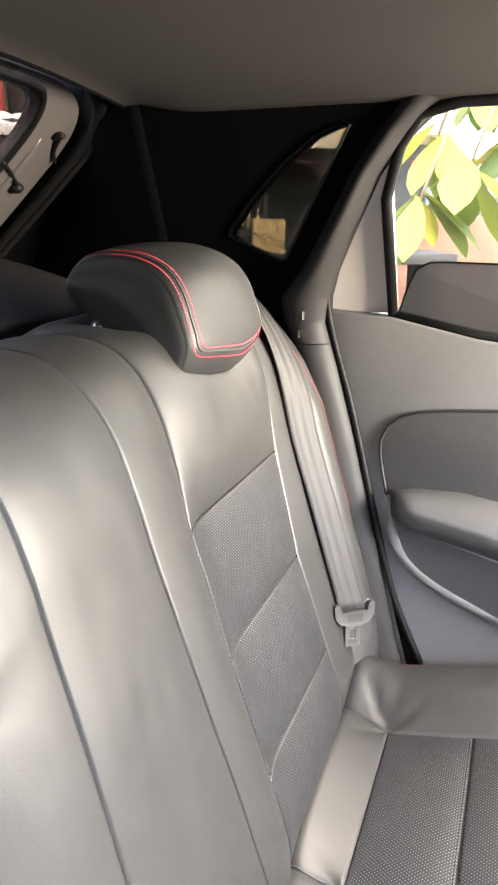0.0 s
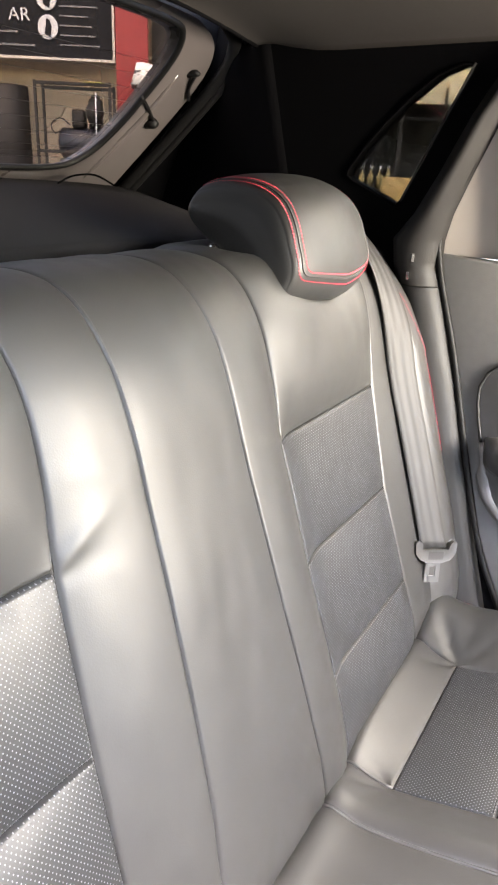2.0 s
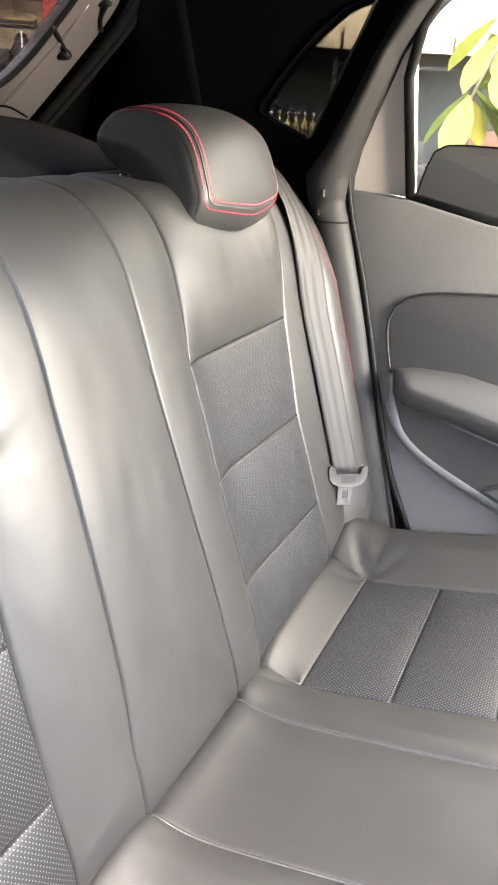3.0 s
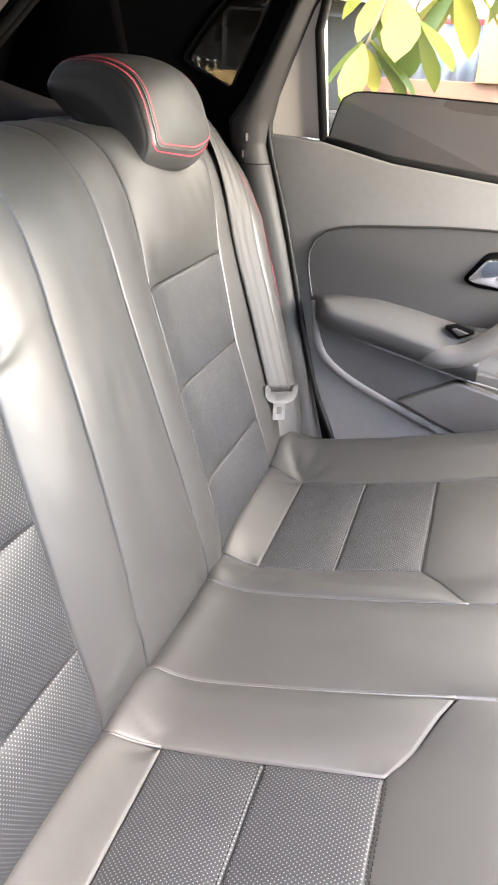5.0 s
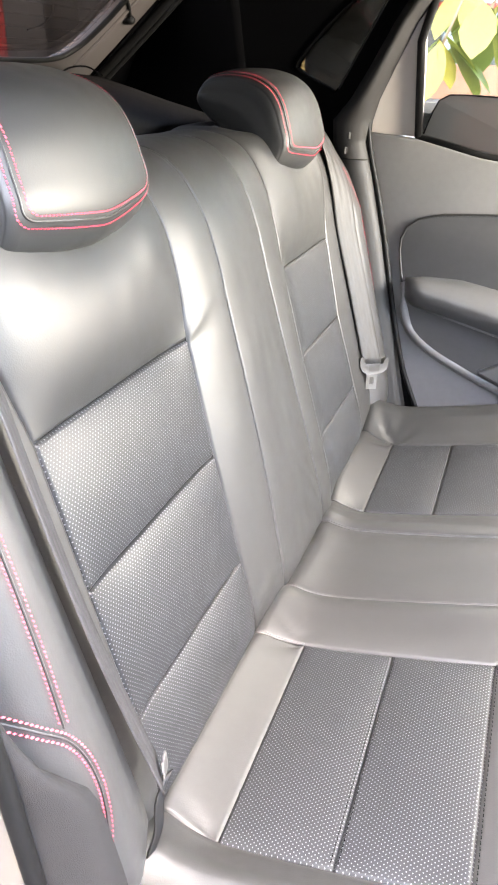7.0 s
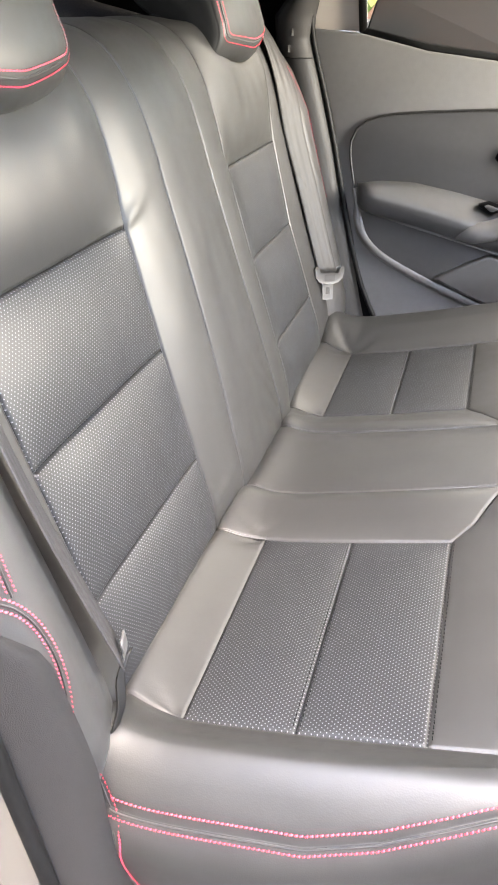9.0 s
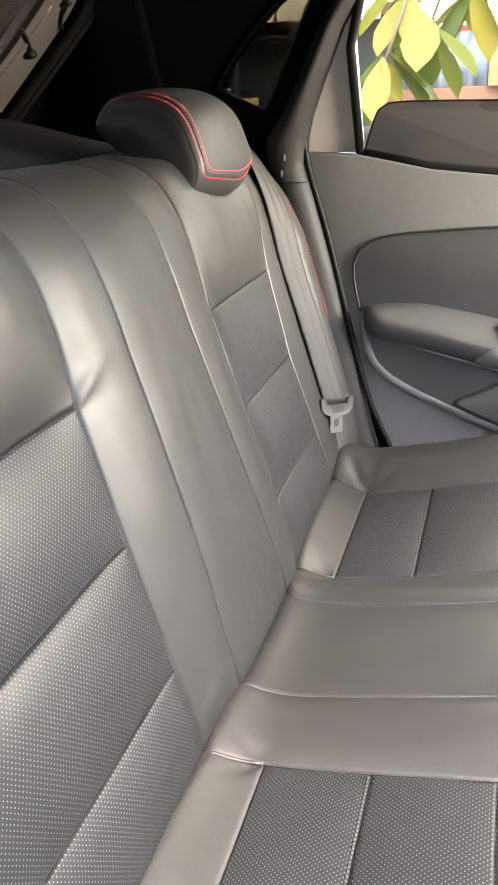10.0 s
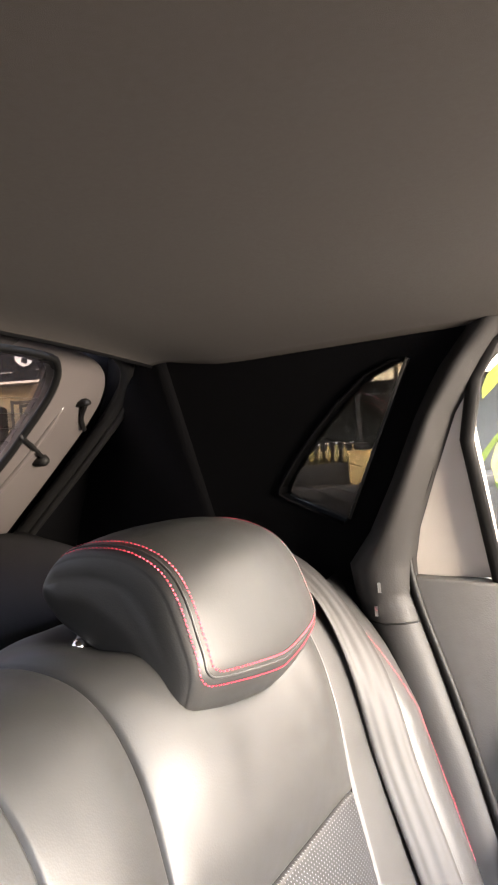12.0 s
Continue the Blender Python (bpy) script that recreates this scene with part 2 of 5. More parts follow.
def stitches(name, pts, normals, mat, parent, pitch=0.0046, size=0.0011, label=""):
    """A row of short raised stitches along a line."""
    p = np.array([tuple(v) for v in pts], float)
    nn = np.array([tuple(v) for v in normals], float)
    s = np.r_[0, np.cumsum(np.linalg.norm(np.diff(p, axis=0), axis=1))]
    count = max(2, int(s[-1] / pitch))
    verts, faces = [], []
    for k in range(count):
        a, b = (k + 0.08) * pitch, (k + 0.86) * pitch
        A = Vector([np.interp(a, s, p[:, c]) for c in range(3)])
        Bp = Vector([np.interp(b, s, p[:, c]) for c in range(3)])
        N = Vector([np.interp(a, s, nn[:, c]) for c in range(3)]).normalized()
        d = (Bp - A).normalized()
        w = N.cross(d).normalized() * size
        M = (A + Bp) / 2 + N * size * 1.1
        base = len(verts)
        slant = w * 0.5
        verts += [A - slant, (A + M) / 2 + w + N * size * .5 - slant * .5, M + w * .3 + N * size * .2, Bp + slant, (A + M) / 2 - w + N * size * .5 - slant * .5, M - w * .3 + N * size * .2, (Bp + M) / 2 + w + N * size * .4, (Bp + M) / 2 - w + N * size * .4]
        faces += [(base, base + 4, base + 1), (base + 1, base + 4, base + 5, base + 2), (base + 2, base + 5, base + 7, base + 6), (base + 6, base + 7, base + 3)]
    return mesh_part(name, verts, faces, mat, parent, label)


def box(name, lo, hi, mat, parent=None, label="", bevel=0.0):
    (a, b, c), (d, e, f) = lo, hi
    v = [(a, b, c), (d, b, c), (d, e, c), (a, e, c), (a, b, f), (d, b, f), (d, e, f), (a, e, f)]
    q = [(3, 2, 1, 0), (4, 5, 6, 7), (0, 1, 5, 4), (1, 2, 6, 5), (2, 3, 7, 6), (3, 0, 4, 7)]
    return mesh_part(name, v, q, mat, parent, label, smooth=bevel > 0, bevel=bevel)


def extruded(name, outline, axis, a, b, mat, parent=None, label="", bevel=0.0, smooth=False):
    """A flat outline (two measures) given depth from a to b along an axis."""
    def at(p, d):
        return {"x": (d, p[0], p[1]), "y": (p[0], d, p[1]), "z": (p[0], p[1], d)}[axis]
    k = len(outline)
    v = [at(p, a) for p in outline] + [at(p, b) for p in outline]
    f = [tuple(range(k)), tuple(range(2 * k - 1, k - 1, -1))] + [(i, (i + 1) % k, k + (i + 1) % k, k + i) for i in range(k)]
    ob = mesh_part(name, v, f, mat, parent, label, smooth=smooth or bevel > 0, bevel=bevel)
    bm = bmesh.new()
    bm.from_mesh(ob.data)
    bmesh.ops.recalc_face_normals(bm, faces=bm.faces)
    bm.to_mesh(ob.data)
    bm.free()
    return ob


def rounded(pts, r, n=5):
    """A closed outline with its corners rounded."""
    out = []
    k = len(pts)
    for i in range(k):
        p, a, b = Vector(pts[i]), Vector(pts[i - 1]), Vector(pts[(i + 1) % k])
        ra = min(r, (a - p).length * 0.45, (b - p).length * 0.45)
        s0, s1 = p + (a - p).normalized() * ra, p + (b - p).normalized() * ra
        for t in np.linspace(0, 1, n):
            out.append(tuple(s0.lerp(p, t).lerp(p.lerp(s1, t), t)))
    return out


def ribbon(name, pts, widths, half, mat, parent, thick=0.0014, label="", across=7):
    """A strap along pts; widths gives at each point the direction across it."""
    verts, uvs = [], []
    for p, w in zip(pts, widths):
        p, w = Vector(p), Vector(w).normalized()
        for k in range(across):
            f = -1 + 2 * k / (across - 1)
            verts.append(p + w * half * f)
            uvs.append((f * half, (p - Vector(pts[0])).length))
    return mesh_part(name, verts, grid_faces(len(pts), across), mat, parent, label, uvs=uvs, thick=thick)


def loft(name, rings, mat, parent=None, label="", close=True, caps=True):
    """Skin over rings of equal count."""
    m = len(rings[0])
    verts = [tuple(v) for r in rings for v in r]
    faces = []
    for i in range(len(rings) - 1):
        for j in range(m if close else m - 1):
            faces.append((i * m + j, i * m + (j + 1) % m, (i + 1) * m + (j + 1) % m, (i + 1) * m + j))
    if caps and close:
        faces.append(tuple(range(m))[::-1])
        faces.append(tuple((len(rings) - 1) * m + j for j in range(m)))
    return mesh_part(name, verts, faces, mat, parent, label)


# ---- rear bench: backrest ----
PROFILE = smooth_path([(-0.078, 0.555), (-0.072, 0.605), (-0.077, 0.648), (-0.095, 0.708), (-0.144, 0.857), (-0.190, 1.0), (-0.2095, 1.07), (-0.23, 1.13), (-0.26, 1.175), (-0.304, 1.193), (-0.36, 1.192), (-0.405, 1.17), (-0.425, 1.12), (-0.43, 1.0)], 160)
_arc = np.r_[0, np.cumsum(np.linalg.norm(np.diff(PROFILE, axis=0), axis=1))]
_k1 = int(np.argmin(abs(PROFILE[:, 1] - 1.0) + (np.arange(160) > 110)))
_S = np.where(np.arange(160) <= _k1, PROFILE[:, 1], 1.0 + _arc - _arc[_k1])


def soft_step(v):
    v = min(1, max(0, v))
    return v * v * (3 - 2 * v)


def back_surface(y, s, h):
    """Backrest: s is the height up to 1 m and goes on over the top."""
    x, z = np.interp(s, _S, PROFILE[:, 0]), np.interp(s, _S, PROFILE[:, 1])
    e = 0.004
    tx = np.interp(s + e, _S, PROFILE[:, 0]) - np.interp(s - e, _S, PROFILE[:, 0])
    tz = np.interp(s + e, _S, PROFILE[:, 1]) - np.interp(s - e, _S, PROFILE[:, 1])
    k = math.hypot(tx, tz)
    rise = soft_step((s - 0.55) / 0.5)
    fall = soft_step((1.38 - s) / 0.33)
    h += 0.8 * (0.02 + 0.012 * rise) * fall * (math.exp(-(y / 0.178) ** 7) if y > 0 else math.exp(-(abs(y) / 0.176) ** 4.2))
    h += 0.008 * soft_step((abs(y) - 0.43) / 0.09) * fall * soft_step((s - 0.56) / 0.14)
    return (x + h * tz / k, y, z - h * tx / k)


backrest = thing("rear_seat_bench_back", "dark grey leather rear seat backrest with perforated inserts behind the cushion", "seat backrest")
TOP, LOW = 1.40, 0.575
near_in = [(-0.204, LOW), (-0.2, 0.71), (-0.19, 0.857), (-0.178, 1.0)]
near_mid = [(-0.112, LOW), (-0.107, 0.68), (-0.096, 0.75), (-0.087, 0.86), (-0.081, 1.0), (-0.08, 1.15), (-0.088, 1.25), (-0.098, TOP)]
far_mid = [(0.088, LOW), (0.085, 0.75), (0.078, 0.87), (0.069, 1.05), (0.07, 1.14), (0.062, 1.22), (0.054, TOP)]
near_out = [(-0.485, LOW), (-0.48, 0.715), (-0.474, 0.86), (-0.468, 1.0)]
far_in = [(0.165, LOW), (0.165, 0.71), (0.158, 0.858), (0.158, 1.0)]
far_out = [(0.45, LOW), (0.44, 0.71), (0.437, 0.857), (0.462, 1.0)]


def cut(edge, a, b):
    e = np.array(edge)
    g = np.linspace(a, b, 6)
    return [(np.interp(s, e[:, 1], e[:, 0]), s) for s in g]


def crest(y0, y1):
    return [(y0, TOP), (y1, TOP)]


near_a_top = [(-0.178, 1.0), (-0.169, 1.07), (-0.165, 1.16), (-0.18, 1.28), (-0.2, TOP)]
far_a_top = [(0.158, 1.0), (0.172, 1.07), (0.179, 1.15), (0.174, 1.22), (0.17, TOP)]
near_mid, far_mid = [[tuple(p) for p in smooth_path(q, 40)] for q in (near_mid, far_mid)]
near_a_top, far_a_top = [[tuple(p) for p in smooth_path(q, 20)] for q in (near_a_top, far_a_top)]
panel("centre_panel", back_surface, [near_mid[0], far_mid[0]], far_mid, [near_mid[-1], far_mid[-1]], near_mid, LEATHER_SOFT, backrest, puff=0.003, depth=0.0026, roll=0.02, n=40, m=120, wrinkle=0.0012, puckers=[(0.085, 0.62, -1, 1.5, 0.002, 0.16), (0.088, 0.58, -1, 1.3, -0.002, 0.18), (0.086, 0.66, -0.6, 1, 0.0016, 0.12)])


panel("inner_strip", back_surface, [near_in[0], near_mid[0]], near_mid, [near_a_top[-1], near_mid[-1]], near_in + near_a_top[1:], LEATHER_SOFT, backrest, puff=0.003, depth=0.0026, roll=0.016, n=26, m=120, wrinkle=0.0012, puckers=[(-0.181, 1.0, 1, 0.55, 0.0035, 0.055), (-0.181, 0.994, 1, 0.1, -0.002, 0.04), (-0.2, 0.64, 1, 0.35, 0.003, 0.06), (-0.2, 0.60, 1, 0.5, -0.003, 0.05)])
panel("inner_strip", back_surface, [far_mid[0], far_in[0]], far_in + far_a_top[1:], [far_mid[-1], far_a_top[-1]], far_mid, LEATHER_SOFT, backrest, puff=0.003, depth=0.0026, roll=0.016, n=26, m=120, wrinkle=0.0012, puckers=[(0.16, 1.0, -1, 0.5, 0.003, 0.05), (0.165, 0.6, -1, 0.5, 0.003, 0.06), (0.165, 0.66, -1, 0.7, -0.002, 0.08)])
for inner, outer, flip in ((near_in, near_out, True), (far_in, far_out, False)):
    for a, b in ((LOW, 0.715), (0.715, 0.858), (0.858, 1.0)):
        lft, rgt = (cut(outer, a, b), cut(inner, a, b)) if flip else (cut(inner, a, b), cut(outer, a, b))
        panel("perforated_insert", back_surface, [lft[0], rgt[0]], rgt, [lft[-1], rgt[-1]], lft, PERF, backrest, puff=0.010, depth=0.0035, roll=0.026, n=26, m=18, label="perforated leather insert", wrinkle=0.0008)


def hollow(yc):
    """The dip that a head restraint presses into the shoulder below it, and the fold beside it."""
    return lambda y, q: -0.044 * math.exp(-((y - yc) / 0.13) ** 4 - ((q - 1.255) / 0.05) ** 4) - 0.016 * math.exp(-((y - yc) / 0.085) ** 2 - ((q - 1.16) / 0.045) ** 2) + 0.004 * math.exp(-((y - yc - 0.09) / 0.02) ** 2 - ((q - 1.12) / 0.03) ** 2)


panel("shoulder_panel", back_surface, [near_out[-1], near_in[-1]], near_a_top, crest(-0.49, near_a_top[-1][0]), [near_out[-1], (-0.485, 1.08), (-0.5, 1.2), (-0.49, TOP)], LEATHER, backrest, puff=0.034, depth=0.003, roll=0.034, rolls={"b": 0.05, "t": 0.09}, n=34, m=54, wrinkle=0.0015, dent=hollow(-0.328))
panel("shoulder_panel", back_surface, [far_in[-1], far_out[-1]], [far_out[-1], (0.478, 1.08), (0.49, 1.2), (0.48, TOP)], crest(far_a_top[-1][0], 0.48), far_a_top, LEATHER, backrest, puff=0.034, depth=0.003, roll=0.034, rolls={"b": 0.05, "t": 0.09}, n=34, m=54, wrinkle=0.0015, dent=hollow(0.341))
panel("outer_strip", back_surface, [(-0.545, LOW), near_out[0]], near_out + [(-0.485, 1.08), (-0.5, 1.2), (-0.49, TOP)], crest(-0.545, -0.49), [(-0.545, LOW), (-0.545, TOP)], LEATHER, backrest, puff=0.002, n=10, m=50)
panel("outer_strip", back_surface, [far_out[0], (0.53, LOW)], [(0.53, LOW), (0.535, TOP)], crest(0.48, 0.535), far_out + [(0.478, 1.08), (0.49, 1.2), (0.48, TOP)], LEATHER, backrest, puff=0.002, n=10, m=50)

# thread beside the seams
for edge, off, lo, hi in ((near_in + near_a_top[1:], -0.003, 0.6, 1.22), (far_in, 0.003, 0.6, 1.0), (near_mid, 0.0025, 1.05, 1.35)):
    e = np.array(edge)
    row = [back_surface(np.interp(q, e[:, 1], e[:, 0]) + off, q, 0.0002) for q in np.linspace(lo, hi, 120)]
    stitches("thread", row, [(0.93, 0, 0.35)] * 120, GREY_THREAD, backrest, pitch=0.0055, size=0.0005, label="grey thread along the seam")

# ---- rear bench: cushion ----
CX = -0.02


def seat_surface(y, x, h):
    """Cushion: x runs forward from the backrest."""
    z = 0.60 + 0.22 * x + 0.12 * max(0, x) ** 2
    z += 0.042 * math.exp(-((x + 0.11) / 0.065) ** 2)
    z += 0.02 * math.exp(-(abs(y - CX) / 0.135) ** 4)
    z -= 34 * max(0, -0.056 + 0.02 * math.exp(-(abs(y) / 0.165) ** 2.6) - x) ** 2
    if x > 0.33:
        z -= 3.4 * (x - 0.33) ** 2 + 18 * max(0, x - 0.4) ** 2
    if y < 0:
        side = max(0, -0.49 - y)
        z += 0.02 * soft_step(side / 0.06) - 9.0 * max(0, side - 0.035) ** 2
    else:
        side = max(0, y - 0.432)
        z += 0.034 * soft_step(side / 0.125) - 7.0 * max(0, side - 0.1) ** 2
    return (x - 0.2 * h, y, z + h)


def edge_y(sgn, x):
    """Outer edge of the cushion's top."""
    if sgn > 0:
        return 0.57
    return float(np.interp(x, [-0.12, -0.03, 0.15, 0.21, 0.26, 0.3, 0.4, 0.5], [-0.583, -0.592, -0.591, -0.582, -0.569, -0.557, -0.53, -0.51]))


cushion = thing("rear_seat_cushion", "dark grey leather rear bench cushion with perforated inserts and red stitching", "seat cushion")
REAR, FRONT = -0.12, 0.50
e1 = [(-0.106, REAR), (-0.108, 0.0), (-0.1, 0.295)]
e2 = [(0.09, REAR), (0.074, 0.0), (0.062, 0.3)]
panel("centre_panel", seat_surface, [(-0.106, REAR), (0.09, REAR)], e2 + [(0.062, FRONT)], [(-0.1, FRONT), (0.062, FRONT)], e1 + [(-0.1, FRONT)], LEATHER_SOFT, cushion, puff=0.005, roll=0.03, n=22, m=46, wrinkle=0.0016)
WELT = material("rolled_leather", (0.03, 0.0295, 0.029), 0.4, vary=0.12, scale=60, grain=700, bump=0.05)
for ei in (e1, e2):
    line = smooth_path([(p[0], p[1], 0) for p in ei], 50)
    tube("welt", [seat_surface(p[0], p[1], 0.0004) for p in line], 0.002, WELT, cushion, sides=8)
for y0, y1 in ((-0.209, -0.197), (0.169, 0.157)):
    tube("welt", [seat_surface(y0 + (y1 - y0) * k / 11, REAR + 0.02 + (-0.02 - REAR) * k / 11, 0.0002) for k in range(12)], 0.0018, WELT, cushion, sides=8)
for sgn, ei, xi, xo in ((-1, e1, -0.197, -0.495), (1, e2, 0.157, 0.434)):
    # roll behind the insert
    back_in, back_out = xi + sgn * 0.012, (-0.482 if sgn < 0 else 0.47)
    q = [(back_in, REAR), (xi, 0.0)], [(back_out, REAR), (xo, 0.0)]
    lft, rgt = (q[1], q[0]) if sgn < 0 else (q[0], q[1])
    panel("rear_roll", seat_surface, [lft[0], rgt[0]], rgt, [lft[1], rgt[1]], lft, LEATHER, cushion, puff=0.011, roll=0.03, n=30, m=22, wrinkle=0.001, puckers=[(xo, 0.0, -sgn * 0.5, -1, -0.004, 0.05), (xi, 0.0, sgn * 0.6, -1, -0.004, 0.04)])
    for a, b in ((0.0, 0.117), (0.117, 0.238)):
        i_a, o_a, i_b, o_b = [(xi if w else xo, c) for c in (a, b) for w in (1, 0)]
        l4, r4 = ((o_a, o_b), (i_a, i_b)) if sgn < 0 else ((i_a, i_b), (o_a, o_b))
        panel("perforated_insert", seat_surface, [l4[0], r4[0]], list(r4), [l4[1], r4[1]], list(l4), PERF, cushion, puff=0.006, depth=0.003, n=26, m=16, label="perforated leather insert", wrinkle=0.0006)
    # dark thread along the insert's seams
    for x in (0.1135, 0.1205, 0.2415):
        row = [seat_surface(y, x, 0.0006) for y in np.linspace(xi + sgn * 0.004, xo - sgn * 0.004, 50)]
        stitches("thread", row, [(0, 0, 1)] * 50, BLACK, cushion, pitch=0.006, size=0.0006, label="black thread along the seam")
    # inner bolster
    puckers = [(xi, 0.0, -sgn, -0.25, -0.0025, 0.045), (xi, 0.0, -sgn, 0.5, -0.0015, 0.04), (xi, 0.0, -sgn * 0.6, -1, -0.003, 0.05)]
    inner = [(back_in, REAR), (xi, 0.0), (xi, 0.238)]
    diag = [(xi, 0.238), (xi - sgn * 0.03, 0.262), (ei[-1][0] + sgn * 0.025, 0.282), (ei[-1][0], 0.297)]
    if sgn < 0:
        panel("inner_bolster", seat_surface, [inner[0], ei[0]], ei, diag, inner, LEATHER_SOFT, cushion, puff=0.013, roll=0.03, rolls={"r": 0.014, "b": 0.01}, n=22, m=44, wrinkle=0.001, puckers=puckers)
    else:
        panel("inner_bolster", seat_surface, [ei[0], inner[0]], inner, diag[::-1], ei, LEATHER_SOFT, cushion, puff=0.011, roll=0.03, rolls={"l": 0.014, "b": 0.01}, n=22, m=44, wrinkle=0.001, puckers=puckers)
    # front panel
    fr = [(xo, 0.238), (xi, 0.238)] + diag[1:]
    frb = fr if sgn < 0 else fr[::-1]
    l5, r5 = [(xo, 0.238), (xo, FRONT)], [(ei[-1][0], 0.297), (ei[-1][0], FRONT)]
    if sgn > 0:
        l5, r5 = r5, l5
    panel("front_panel", seat_surface, frb, r5, [l5[-1], r5[-1]], l5, LEATHER_SOFT, cushion, puff=0.008, roll=0.03, n=34, m=28, flat="t", wrinkle=0.001)
    # outer bolster; the far one is drawn into deeper folds
    k = 1.4 if sgn > 0 else 0.25
    ob = [(back_out, REAR), (xo, 0.0), (xo, 0.238), (xo, FRONT)]
    oo = [(edge_y(sgn, x), x) for x in np.linspace(REAR, FRONT, 24)]
    b4 = ([oo[0], ob[0]], ob, [oo[-1], ob[-1]], oo) if sgn < 0 else ([ob[0], oo[0]], oo, [ob[-1], oo[-1]], ob)
    bolster = panel("outer_bolster", seat_surface, b4[0], b4[1], b4[2], b4[3], LEATHER, cushion, puff=0.018, roll=0.034, n=34, m=60, wrinkle=0.002, puckers=[(xo, 0.0, sgn, a, k * h, r) for a, h, r in ((0.1, -0.006, 0.06), (-0.6, -0.008, 0.07), (0.9, -0.005, 0.05))])
    # outer skirt
    sk = []
    n_s = 40
    xs = np.linspace(REAR, FRONT, n_s)
    for x in xs:
        p = seat_surface(edge_y(sgn, x), x, -0.0018)
        for d, w in ((0, 0), (0.012, 0.012), (0.04, 0.018), (0.1, 0.012), (0.2, 0.0)):
            sk.append((p[0], p[1] + sgn * w, p[2] - d))
    skirt = mesh_part("side_skirt", sk, grid_faces(n_s, 5), LEATHER, cushion)
    # red double stitching along the outer edge
    xs2 = np.linspace(-0.035, 0.47, 90)
    top_row = [seat_surface(edge_y(sgn, x) - sgn * 0.004, x, 0.0012) for x in xs2]
    low_row = [seat_surface(edge_y(sgn, x), x, -0.0018) for x in xs2]
    stitches("stitching", [(p[0], p[1], p[2] + 0.001) for p in top_row], [(0, sgn * 0.6, 1)] * 90, RED, bolster, label="red stitching")
    stitches("stitching", [(p[0], p[1] + sgn * 0.0055, p[2] - 0.0045) for p in low_row], [(0, sgn, 0.6)] * 90, RED, bolster, label="red stitching")
    tube("welt", [(p[0], p[1] + sgn * 0.0028, p[2] - 0.001) for p in low_row], 0.0013, LEATHER, bolster, sides=5)
    if sgn < 0:
        far_y = edge_y(sgn, -0.03)
        z0 = seat_surface(far_y, -0.03, 0)[2]
        line = smooth_path([(-0.055, z0 + 0.03), (-0.038, z0 + 0.004), (-0.026, z0 - 0.02), (-0.022, z0 - 0.07), (0.0, z0 - 0.115), (0.05, z0 - 0.15), (0.14, z0 - 0.165), (0.3, z0 - 0.17)], 60)
        t2 = np.gradient(line, axis=0)
        t2 /= np.linalg.norm(t2, axis=1)[:, None]

        def skirt_y(z):
            d = z0 - 0.004 - z
            return far_y - np.interp(d, [-0.03, 0, 0.012, 0.04, 0.1, 0.2], [-0.012, 0.0005, 0.0125, 0.0185, 0.0125, 0.0005])
        for w, mt in ((-0.006, RED), (0.006, RED), (0, LEATHER)):
            col = [(p[0] - t[1] * w, skirt_y(p[1] + t[0] * w), p[1] + t[0] * w) for p, t in zip(line, t2)]
            if mt is RED:
                stitches("stitching", col, [(0, -1, 0)] * 60, RED, skirt, label="red stitching")
            else:
                tube("welt", col, 0.0011, LEATHER, skirt, sides=5)
sk = [(x, y, z) for y in np.linspace(-0.508, 0.57, 30) for (x, _, z) in [seat_surface(y, FRONT, -0.006)] for x, z in ((x, z), (x + 0.012, z - 0.02), (x + 0.004, z - 0.2))]
mesh_part("front_skirt", sk, grid_faces(30, 3), LEATHER, cushion)


